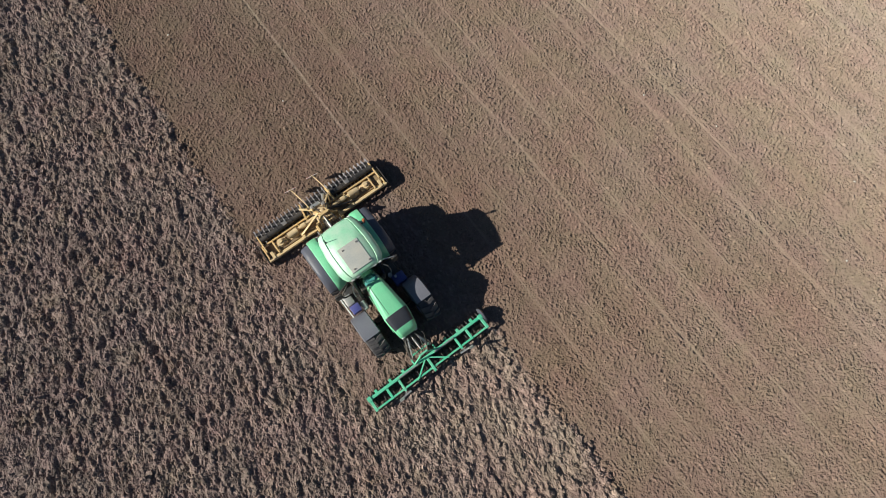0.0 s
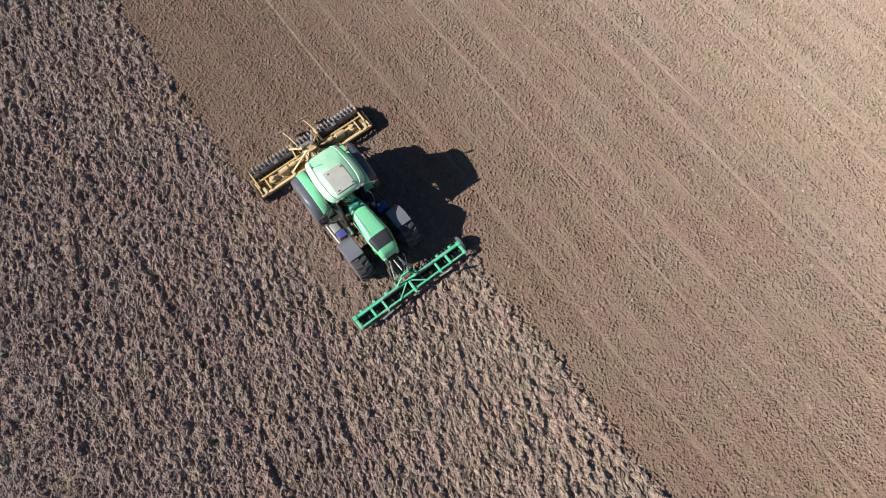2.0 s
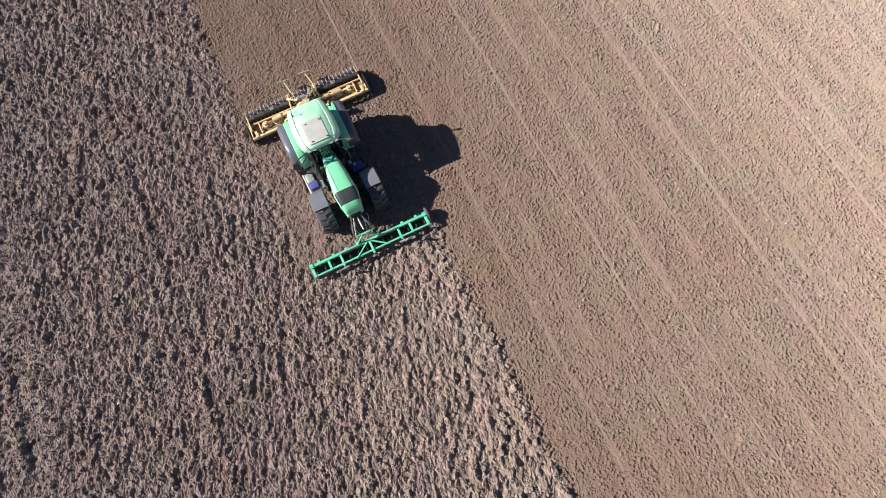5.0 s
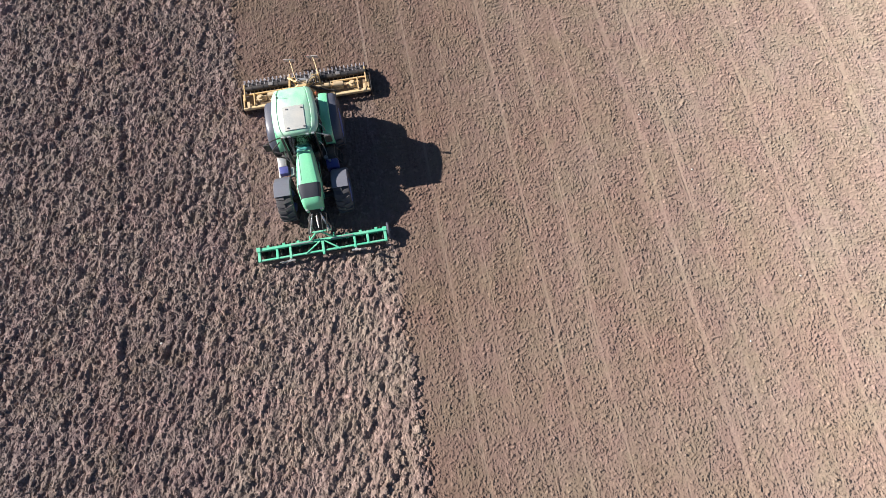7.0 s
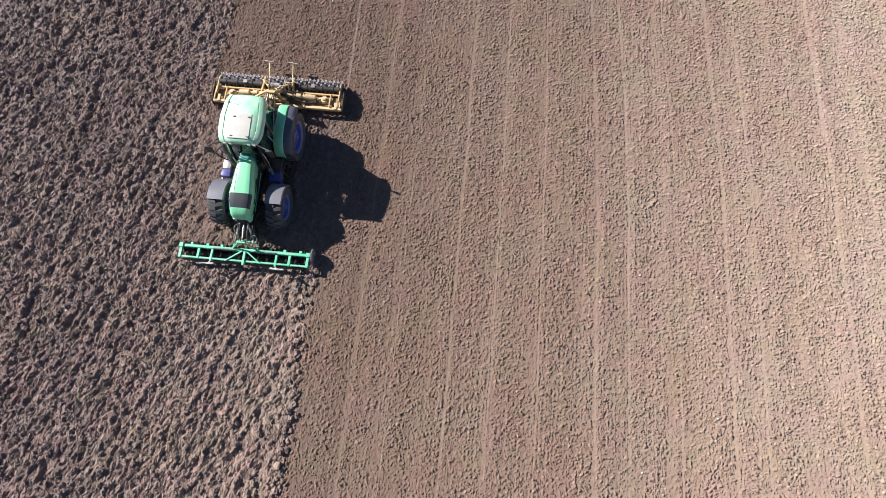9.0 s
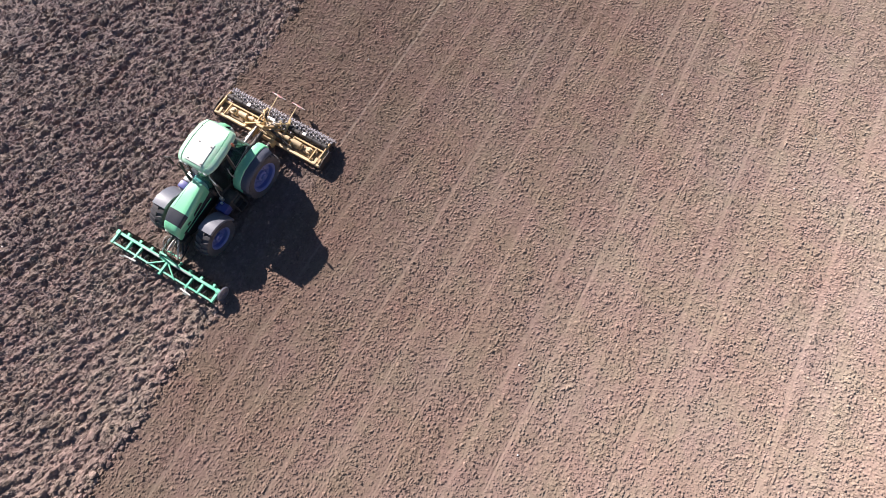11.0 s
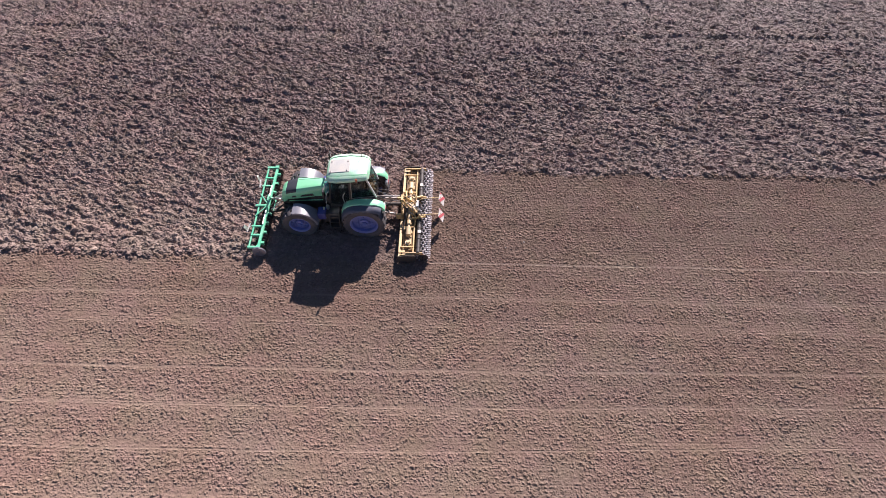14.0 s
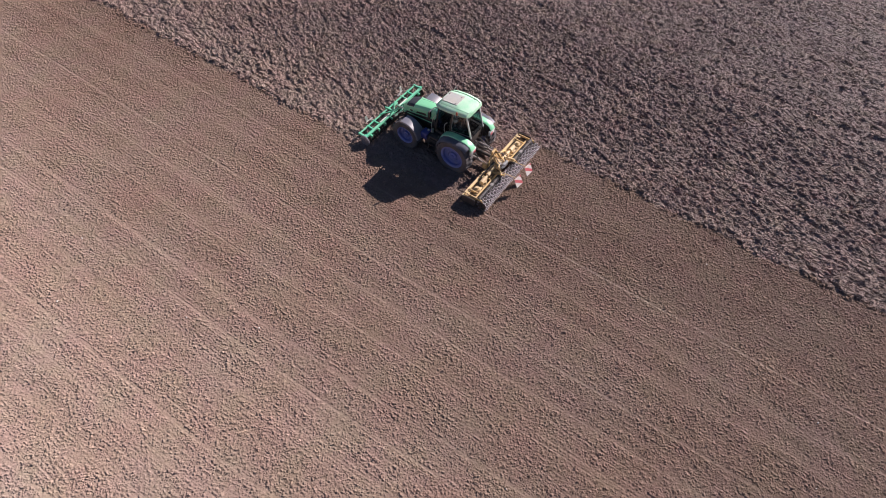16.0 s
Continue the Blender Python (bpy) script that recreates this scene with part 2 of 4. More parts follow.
    swarm = n_ramp(nt, n_noise(nt, 1.0, 3, 0.6, (1.6, 0.5, 1.0)), 0.34, 0.60)

    def crumbs(scale, steep):
        """Rounded crumbs, one to a cell, of all sizes from none to nearly touching."""
        vo = nt.nodes.new("ShaderNodeTexVoronoi")
        vo.voronoi_dimensions = "2D"
        vo.inputs["Scale"].default_value = scale
        nt.links.new(cc.outputs["Object"], vo.inputs["Vector"])
        size = nt.nodes.new("ShaderNodeSeparateColor")
        nt.links.new(vo.outputs["Color"], size.inputs[0])
        over = n_math(nt, "SUBTRACT", n_math(nt, "ADD", n_math(nt, "MULTIPLY", size.outputs[0], 0.42), 0.10), vo.outputs["Distance"])
        return n_math(nt, "MULTIPLY", n_math(nt, "MAXIMUM", over, 0.0), steep / scale)

    knob = n_math(nt, "ADD", n_math(nt, "ADD", crumbs(7.5, 1.2), crumbs(13.0, 0.95)), crumbs(4.6, 0.6))
    knob = n_math(nt, "ADD", knob, n_math(nt, "MULTIPLY", n_ramp(nt, n_noise(nt, 1.0, 1, 0.5, (11.0, 9.6, 10.0)), 0.42, 0.78), 0.024))
    knob = n_math(nt, "MULTIPLY", knob, n_math(nt, "ADD", n_math(nt, "MULTIPLY", swarm, 0.6), 0.4))
    knob = n_math(nt, "MULTIPLY", knob, soft)
    wave = n_math(nt, "SINE", n_math(nt, "MULTIPLY", xw, 2 * math.pi / 0.119), 0.0)
    ribs = n_math(nt, "MULTIPLY", wave, n_math(nt, "MULTIPLY", n_ramp(nt, n_noise(nt, 1.0, 3, 0.6, (0.9, 0.3, 1.0)), 0.40, 0.66), 0.0034))
    rows = n_math(nt, "MULTIPLY", n_noise(nt, 1.0, 3, 0.6, (13.0, 0.25, 1.0)), 0.022)
    til_h = n_math(nt, "ADD", n_math(nt, "ADD", knob, n_math(nt, "MULTIPLY", n_noise(nt, 6, 2, 0.5), 0.03)), n_math(nt, "ADD", ribs, rows))
    hm = nt.nodes.new("ShaderNodeMix")
    nt.links.new(sock["tilled"], hm.inputs["Factor"])
    nt.links.new(rough_h, hm.inputs["A"])
    nt.links.new(til_h, hm.inputs["B"])
    b1 = n_bump(nt, hm.outputs["Result"], 1.0, 1.0)
    nt.links.new(n_bump(nt, fine, 0.3, 0.012, b1), p.inputs["Normal"])
    return m


SOIL = soil("field_soil", (0.252, 0.186, 0.175), (0.232, 0.163, 0.131), (0.385, 0.305, 0.256))
LOOSE = soil("loose_soil", (0.275, 0.205, 0.193), (0.242, 0.170, 0.137), (0.395, 0.313, 0.263), True)
STONE = paint("pale_field_stone", (0.66, 0.63, 0.58), 0.7, dust=0.3)

# ---- field: one sheet of ground out to the horizon ----
def hashed(ix, iy, seed):
    h = (ix.astype(np.int64) * 374761393 + iy.astype(np.int64) * 668265263 + seed * 1442695041) & 0xFFFFFFFF
    h = ((h ^ (h >> 13)) * 1274126177) & 0xFFFFFFFF
    return ((h ^ (h >> 16)) & 0xFFFFFF) / float(0xFFFFFF)


def smooth_noise(x, y, seed):
    """Gradient noise, about -0.7 to 0.7."""
    x0, y0 = np.floor(x), np.floor(y)
    fx, fy = x - x0, y - y0
    ux, uy = fx * fx * fx * (fx * (fx * 6 - 15) + 10), fy * fy * fy * (fy * (fy * 6 - 15) + 10)
    v = []
    for dx, dy in ((0, 0), (1, 0), (0, 1), (1, 1)):
        a = hashed(x0 + dx, y0 + dy, seed) * 2 * math.pi
        v.append(np.cos(a) * (fx - dx) + np.sin(a) * (fy - dy))
    return (v[0] * (1 - ux) + v[1] * ux) * (1 - uy) + (v[2] * (1 - ux) + v[3] * ux) * uy


def lumps(x, y, seed, fill=0.8):
    """Domed clods, one to a cell, of different sizes: 0 to 1."""
    x0, y0 = np.floor(x), np.floor(y)
    top = np.zeros_like(x)
    for dx in (-1, 0, 1):
        for dy in (-1, 0, 1):
            cx, cy = x0 + dx, y0 + dy
            r = 0.35 + 0.55 * hashed(cx, cy, seed + 3)
            on = hashed(cx, cy, seed + 4) < fill
            ang = (hashed(cx, cy, seed + 5) - 0.5) * 1.5
            ox, oy = x - cx - hashed(cx, cy, seed + 1), y - cy - hashed(cx, cy, seed + 2)
            px, py = (ox * np.cos(ang) + oy * np.sin(ang)) * 1.35, oy * np.cos(ang) - ox * np.sin(ang)
            d = np.maximum(np.abs(px) * 0.9 + np.abs(py) * 0.5, np.maximum(np.abs(px), np.abs(py))) / r
            lean = 1 + 1.9 * (hashed(cx, cy, seed + 6) - 0.5) * px / r + 1.5 * (hashed(cx, cy, seed + 7) - 0.5) * py / r
            top = np.maximum(top, np.where(on, r * np.clip((1 - d) * 1.7, 0, 1) * lean, 0))
    return top


def step(a, b, v):
    u = np.clip((v - a) / (b - a), 0, 1)
    return u * u * (3 - 2 * u)


WEST, EAST = -2.62, 2.36          # edges of the land still to be worked, behind and ahead of the tractor
FURROWS = (-7.2, -13.3)
WHEEL_LINES = (4.1, 5.2, 8.66, 10.0, 13.2, 14.5, 17.65, 18.9, 21.9)


def field(x, y):
    """Height, tilled, dryness with painted-in backscatter, and rolled at places of the field."""
    wob = 0.24 * smooth_noise(y * 0.9, x * 0.2 + 7, 11) + 0.28 * smooth_noise(y * 2.7, x * 0.6, 12) + 0.16 * smooth_noise(y * 6.5, x * 1.5, 13)
    behind = step(1.5, 1.9, y)                      # the harrow has passed
    ahead = 1 - step(-4.5, -4.2, y)                 # not yet reached by the front roller
    west = 1 - step(-0.12, 0.12, x - WEST + wob)
    east = 1 - step(-0.12, 0.12, x - EAST + wob)
    strip = east * (1 - west)                       # the strip being worked now
    rough = np.clip(west + strip * ahead, 0, 1)
    crushed = strip * (1 - ahead) * (1 - behind)    # pressed by the front roller, under the tractor
    tilled = 1 - rough - crushed * 0.45
    # ploughed slices lean a little off the way of travel, broken into clods of three sizes
    u, v = x * 0.955 - y * 0.296, x * 0.296 + y * 0.955
    wx, wy = 0.3 * smooth_noise(u * 2, v * 1.6, 21), 0.3 * smooth_noise(u * 2, v * 1.6, 22)
    h_r = np.zeros_like(x)
    on = x < 2.9
    a, b, c, d = u[on], v[on], wx[on], wy[on]
    hollow = np.clip(smooth_noise(a * 2.6 + c, b * 1.7 + d, 2) - 0.16, 0, 1)
    h_r[on] = (-0.045 + 0.045 * smooth_noise(a * 2.1 + c, b * 0.55, 1) - 0.18 * hollow + 0.062 * smooth_noise(a * 4.2 + c, b * 2.7 + d, 3)
               + 0.062 * lumps(a * 3.3 + c * 2, b * 2.3 + d * 2, 41, 0.38) + 0.06 * lumps(a * 6.2 + c, b * 4.0 + d, 61, 0.55)
               + 0.05 * lumps(a * 10.8 + c, b * 6.4 + d, 71, 0.97) + 0.022 * smooth_noise(a * 12.8, b * 9, 5))
    ridge = np.exp(-((x - EAST + wob + 0.18) / 0.17) ** 2) * ahead + np.exp(-((x - WEST + wob + 0.2) / 0.17) ** 2) * behind * 0.8
    h_r = h_r + ridge * (0.02 + 0.12 * np.abs(smooth_noise(x * 3, y * 2.2, 15)))
    for c in FURROWS:                               # the plough's own turns: a raised slice with an open furrow east of it
        off = x - c - 0.3 * smooth_noise(y * 0.35, x * 0 + c, 16)
        here = np.clip(0.55 + 1.1 * smooth_noise(y * 0.5, x * 0 + c, 19), 0, 1)
        h_r = h_r + here * (0.06 * np.exp(-((off + 0.12) / 0.13) ** 2) - 0.045 * np.exp(-((off - 0.14) / 0.13) ** 2))
    h_t = 0.012 * smooth_noise(x * 1.9, y * 1.6, 7) + 0.02 * smooth_noise(x * 0.6, y * 0.25, 8)
    line = np.zeros_like(x)
    for c in WHEEL_LINES:
        line = np.maximum(line, 0.6 * np.exp(-((unbent(x, y) - c + 0.1 * smooth_noise(y * 0.2, x * 0 + c, 17)) / 0.2) ** 2))
    line = line * np.clip(0.6 + 1.0 * smooth_noise(y * 0.8, x * 0.5, 18), 0, 1) * np.where(x < 3.2, behind + (x > EAST + 0.3), 1)
    line = np.clip(line, 0, 1) * tilled
    h_t = h_t * (1 - 0.8 * line) - 0.015 * line
    h_c = 0.6 * h_r
    # older passes lie drier; the eastward rise also paints in sunlight scattered back
    dry_lit = np.clip(0.05 + np.where(x > EAST, np.clip((x - 2.0) / 22.0, 0, 2) ** 1.3, 0.42 * step(-7, 1.5, x) * rough) + 0.25 * smooth_noise(x * 0.16, y * 0.07, 9), 0, 1)
    return h_r * rough + h_c * crushed + h_t * (1 - rough - crushed), tilled, dry_lit, line


def spread(fine, last, growth=1.35):
    out, s, v = [], fine, 0.0
    while v < last:
        s *= growth
        v += s
        out.append(v)
    return np.array(out)


def build_ground():
    xf = np.concatenate([np.arange(-27, -12, 0.084), np.arange(-12, 2.75, 0.036), np.arange(2.75, 26, 0.2)])
    yf = np.concatenate([np.arange(-31, -16, 0.075), np.arange(-16, 10, 0.037), np.arange(10, 34, 0.075)])
    gx = np.concatenate([-27 - spread(0.1, 1800)[::-1], xf, 26 + spread(0.1, 1800)])
    gy = np.concatenate([-31 - spread(0.1, 1800)[::-1], yf, 34 + spread(0.1, 1800)])
    X, Y = np.meshgrid(gx, gy)
    x, y = X.ravel(), Y.ravel()
    z, tilled, dry_lit, rolled = field(x, y)
    nx, ny = len(gx), len(gy)
    me = bpy.data.meshes.new("ground")
    me.vertices.add(nx * ny)
    me.vertices.foreach_set("co", np.stack([x, y, z], 1).ravel())
    i = (np.arange(ny - 1)[:, None] * nx + np.arange(nx - 1)[None]).ravel()
    quads = np.stack([i, i + 1, i + nx + 1, i + nx], 1)
    me.loops.add(quads.size)
    me.loops.foreach_set("vertex_index", quads.ravel())
    me.polygons.add(len(quads))
    me.polygons.foreach_set("loop_start", np.arange(len(quads)) * 4)
    me.update(calc_edges=True)
    for key, val in (("tilled", tilled), ("dry_lit", dry_lit), ("rolled", rolled)):
        me.attributes.new(key, "FLOAT", "POINT").data.foreach_set("value", val.astype(np.float32))
    me.materials.append(SOIL)
    return tagged(new("ground", me), "brown field, rough ploughed beside finely tilled seedbed", "field", kind="structure")


def scatter(name, shape_v, shape_f, x, y, r, flat, sink, material, label, category, swing=math.pi, soft=False):
    """Many small lumps of earth in one mesh, each turned and squashed its own way."""
    n, k = len(x), len(shape_v)
    rng = np.random.default_rng(len(x))
    z, *kinds = field(x, y)
    a = math.pi / 2 + 0.3 + rng.uniform(-swing, swing, n)
    v = shape_v[None] * (1 + rng.uniform(-0.32, 0.32, (n, k, 1)))
    v = v * (r[:, None] * np.stack([rng.uniform(0.8, 1.35, n), rng.uniform(0.7, 1.1, n), rng.uniform(flat, flat + 0.3, n)], 1))[:, None, :]
    c, s = np.cos(a)[:, None], np.sin(a)[:, None]
    tilt = rng.uniform(-0.4, 0.4, n)[:, None]
    vx, vy, vz = v[..., 0] * c - v[..., 1] * s, v[..., 0] * s + v[..., 1] * c, v[..., 2] + v[..., 0] * tilt
    co = np.stack([vx + x[:, None], vy + y[:, None], vz + (z + r * sink)[:, None]], -1).reshape(-1, 3)
    f = (shape_f[None] + (np.arange(n) * k)[:, None, None]).reshape(-1, 3)
    me = bpy.data.meshes.new(name)
    me.vertices.add(len(co))
    me.vertices.foreach_set("co", co.ravel())
    me.loops.add(f.size)
    me.loops.foreach_set("vertex_index", f.ravel())
    me.polygons.add(len(f))
    me.polygons.foreach_set("loop_start", np.arange(len(f)) * 3)
    me.polygons.foreach_set("use_smooth", np.full(len(f), soft))
    me.update(calc_edges=True)
    for key, val in zip(("tilled", "dry_lit", "rolled"), kinds):
        me.attributes.new(key, "FLOAT", "POINT").data.foreach_set("value", np.repeat(val, k).astype(np.float32))
    me.materials.append(material)
    return tagged(new(name, me), label, category, kind="stuff")


def ball(levels):
    bm = bmesh.new()
    bmesh.ops.create_icosphere(bm, subdivisions=levels, radius=1)
    v = np.array([p.co[:] for p in bm.verts])
    f = np.array([[q.index for q in p.verts] for p in bm.faces])
    bm.free()
    return v, f


CRUMB_V = np.array([(1, 0, 0), (0.3, 0.95, 0), (-0.85, 0.6, 0), (-0.8, -0.6, 0), (0.35, -0.95, 0), (0.1, 0.05, 1.1)], float)
CRUMB_F = np.array([(0, 1, 5), (1, 2, 5), (2, 3, 5), (3, 4, 5), (4, 0, 5)])


def build_soil_litter():
    rng = np.random.default_rng(5)
    v, f = ball(1)
    n = 40000
    x, y = rng.uniform(-27, 2.6, n), rng.uniform(-31, 34, n)
    keep = field(x, y)[1] < 0.15
    x, y = x[keep][:12000], y[keep][:12000]
    r = 0.035 + 0.10 * rng.random(len(x)) ** 4
    scatter("earth_clods", v, f, x, y, r, 0.4, 0.1, LOOSE, "dark brown broken clods of ploughed earth", "soil clods", 0.9)
    y = rng.uniform(-31, 34, 3400)                                       # pale slabs thrown up along the edges of the unworked land and the furrows
    n = len(y)
    x = np.where(y < -4.3, EAST - 0.12, WEST - 0.14) + rng.normal(0, 0.13, n)
    pick = rng.integers(0, 6, n)
    x = np.where(pick < len(FURROWS), np.array(FURROWS)[pick % len(FURROWS)] - 0.14 + rng.normal(0, 0.1, n), x)
    keep = (y < -4.6) | (y > 1.7) | (pick < len(FURROWS))
    x, y = x[keep], y[keep]
    r = 0.045 + 0.085 * rng.random(len(x)) ** 2.2
    scatter("edge_clods", v, f, x, y, r, 0.3, 0.25, LOOSE, "pale slabs of earth along the plough edge", "soil clods", 0.5)
    n = 120000                                                           # smaller pieces, thickest where the plough turned last
    x, y = rng.triangular(-27, -1, 2.6, n), rng.triangular(-31, -6, 34, n)
    keep = field(x, y)[1] < 0.3
    x, y = x[keep][:64000], y[keep][:64000]
    r = 0.022 + 0.040 * rng.random(len(x)) ** 1.6
    scatter("broken_earth", CRUMB_V, CRUMB_F, x, y, r, 0.7, -0.1, LOOSE, "small broken pieces of ploughed earth", "soil clods")
    n = 300000
    x, y = rng.uniform(-2.6, 25, n), rng.uniform(-31, 34, n)
    _, til, _, rolled = field(x, y)
    near = np.min([np.abs(unbent(x, y) + 0.05 * smooth_noise(y * 0.3, x * 0 + c, 31) - c) / (2.2 * w) for c, w in THIN_LINES], axis=0)
    swarm = 0.5 + 0.9 * smooth_noise(x * 1.6, y * 0.45, 33) + 0.5 * smooth_noise(x * 0.5, y * 0.12, 34)
    keep = (til > 0.5) & (rolled < 0.25) & (near > 1) & (rng.random(n) < np.clip(swarm, 0.15, 1))
    x, y = x[keep][:96000], y[keep][:96000]
    r = 0.030 + 0.044 * rng.random(len(x)) ** 2
    scatter("soil_crumbs", CRUMB_V, CRUMB_F, x, y, r, 0.6, -0.02, LOOSE, "light brown crumbs on the harrowed seedbed", "soil crumbs", soft=True)
    for k in range(32):
        sx, sy = rng.uniform(-16, 22), rng.uniform(-22, 24)
        bm = bmesh.new()
        bmesh.ops.create_icosphere(bm, subdivisions=2, radius=1)
        size = rng.uniform(0.022, 0.045)
        squash = Vector((rng.uniform(0.8, 1.3), rng.uniform(0.7, 1.0), rng.uniform(0.5, 0.75)))
        for p in bm.verts:
            p.co = p.co * (1 + 0.22 * noise.noise(p.co * 1.7 + Vector((k, 0, 0)))) * squash * size
        me = bpy.data.meshes.new("field_stone")
        bm.to_mesh(me)
        bm.free()
        me.materials.append(STONE)
        for f_ in me.polygons:
            f_.use_smooth = True
        stone = tagged(new("field_stone", me), "small pale stone lying on the bare soil", "stone", "stones on the field")
        stone.location = (sx, sy, float(field(np.array([sx]), np.array([sy]))[0][0]) + size * 0.35)
        stone.rotation_euler = (0, 0, rng.uniform(0, 6.28))


ground = build_ground()
build_soil_litter()


# ---- building helpers ----
def part(name, bm, material, parent, label="", smooth=False):
    me = bpy.data.meshes.new(name)
    bmesh.ops.recalc_face_normals(bm, faces=bm.faces[:])
    for f in bm.faces:
        f.smooth = smooth
    bm.to_mesh(me)
    bm.free()
    me.materials.append(material)
    if smooth:
        me.set_sharp_from_angle(angle=radians(38))
    ob = new(name, me)
    ob.parent = parent
    if label:
        ob["label"] = label
    return ob


def hull(bm, co, faces):
    vs = [bm.verts.new(c) for c in co]
    return [bm.faces.new([vs[i] for i in f]) for f in faces]


def box(bm, x0, x1, y0, y1, z0, z1, bevel=0.012, seg=1):
    made = hull(bm, [(x, y, z) for z in (z0, z1) for y in (y0, y1) for x in (x0, x1)],
                ((0, 2, 3, 1), (4, 5, 7, 6), (0, 1, 5, 4), (2, 6, 7, 3), (0, 4, 6, 2), (1, 3, 7, 5)))
    if bevel:
        bmesh.ops.bevel(bm, geom=list({e for f in made for e in f.edges}), offset=min(bevel, 0.4 * min(x1 - x0, y1 - y0, z1 - z0)),
                        segments=seg, affect="EDGES", profile=0.5)


def axes_of(a, b):
    d = (Vector(b) - Vector(a)).normalized()
    side = d.cross(Vector((0, 0, 1))) if abs(d.z) < 0.95 else d.cross(Vector((0, 1, 0)))
    side.normalize()
    return d, side, side.cross(d)


def rod(bm, a, b, r, n=10, r2=None):
    _, s, u = axes_of(a, b)
    rings = []
    for p, q in ((Vector(a), r), (Vector(b), r if r2 is None else r2)):
        rings.append([bm.verts.new(p + (s * math.cos(t) + u * math.sin(t)) * q) for t in (2 * math.pi * i / n for i in range(n))])
    for i in range(n):
        bm.faces.new((rings[0][i], rings[0][(i + 1) % n], rings[1][(i + 1) % n], rings[1][i]))
    bm.faces.new(rings[0])
    bm.faces.new(rings[1])


def bar(bm, a, b, w, h, bevel=0.008):
    """A beam of section w (sideways) x h (upright) from a to b."""
    d, s, u = axes_of(a, b)
    co = [Vector(p) + s * (i * w / 2) + u * (j * h / 2) for p in (a, b) for i, j in ((-1, -1), (1, -1), (1, 1), (-1, 1))]
    made = hull(bm, co, ((0, 1, 2, 3), (7, 6, 5, 4), (0, 4, 5, 1), (1, 5, 6, 2), (2, 6, 7, 3), (3, 7, 4, 0)))
    if bevel:
        bmesh.ops.bevel(bm, geom=list({e for f in made for e in f.edges}), offset=min(bevel, 0.3 * min(w, h)), segments=1, affect="EDGES")


def hose(bm, pts, r, n=6, fine=5):
    """A round hose bent smoothly through the points."""
    p = [Vector(q) for q in pts]
    p = [p[0] * 2 - p[1]] + p + [p[-1] * 2 - p[-2]]
    line = []
    for i in range(1, len(p) - 2):
        for k in range(fine):
            t = k / fine
            line.append(0.5 * (2 * p[i] + (p[i + 1] - p[i - 1]) * t + (2 * p[i - 1] - 5 * p[i] + 4 * p[i + 1] - p[i + 2]) * t * t
                               + (3 * p[i] - p[i - 1] - 3 * p[i + 1] + p[i + 2]) * t ** 3))
    line.append(p[-2])
    last = None
    for i, q in enumerate(line):
        _, s, u = axes_of(line[max(0, i - 1)], line[min(len(line) - 1, i + 1)])
        ring = [bm.verts.new(q + (s * math.cos(a) + u * math.sin(a)) * r) for a in (2 * math.pi * j / n for j in range(n))]
        if last:
            for j in range(n):
                bm.faces.new((last[j], last[(j + 1) % n], ring[(j + 1) % n], ring[j]))
        last = ring


def loft(bm, rings, caps=True, closed=True):
    vs = [[bm.verts.new(c) for c in ring] for ring in rings]
    n = len(vs[0])
    for a, b in zip(vs, vs[1:]):
        for i in range(n if closed else n - 1):
            bm.faces.new((a[i], a[(i + 1) % n], b[(i + 1) % n], b[i]))
    if caps:
        bm.faces.new(vs[0])
        bm.faces.new(vs[-1])


def lathe(bm, profile, n=32, close=False):
    """Turn (radius, x) pairs about the x axis."""
    rings = [[bm.verts.new((x, r * math.cos(a), r * math.sin(a))) for a in (2 * math.pi * i / n for i in range(n))] for r, x in profile]
    pairs = list(zip(rings, rings[1:])) + ([(rings[-1], rings[0])] if close else [])
    for a, b in pairs:
        for i in range(n):
            bm.faces.new((a[i], a[(i + 1) % n], b[(i + 1) % n], b[i]))
    if not close:
        bm.faces.new(rings[0])
        bm.faces.new(rings[-1])


def thing(name, at, label, category, group=""):
    ob = new(name)
    ob.location = at
    return tagged(ob, label, category, group)


def sheet(bm, outer, inner):
    """A shell between two equal grids of points (rows of rows)."""
    rows, cols = len(outer), len(outer[0])
    o = [[bm.verts.new(c) for c in r] for r in outer]
    n = [[bm.verts.new(c) for c in r] for r in inner]
    for i in range(rows - 1):
        for j in range(cols - 1):
            bm.faces.new((o[i][j], o[i][j + 1], o[i + 1][j + 1], o[i + 1][j]))
            bm.faces.new((n[i][j], n[i + 1][j], n[i + 1][j + 1], n[i][j + 1]))
    for i in range(rows - 1):
        bm.faces.new((o[i][0], o[i + 1][0], n[i + 1][0], n[i][0]))
        bm.faces.new((o[i][-1], n[i][-1], n[i + 1][-1], o[i + 1][-1]))
    for j in range(cols - 1):
        bm.faces.new((o[0][j], n[0][j], n[0][j + 1], o[0][j + 1]))
        bm.faces.new((o[-1][j], o[-1][j + 1], n[-1][j + 1], n[-1][j]))


# ---- tractor: it heads towards -y, its rear axle stands at y = 0 ----
tractor = thing("tractor", (-0.04, 0, 0), "green farm tractor with blue rims and dusty pale roof", "tractor")


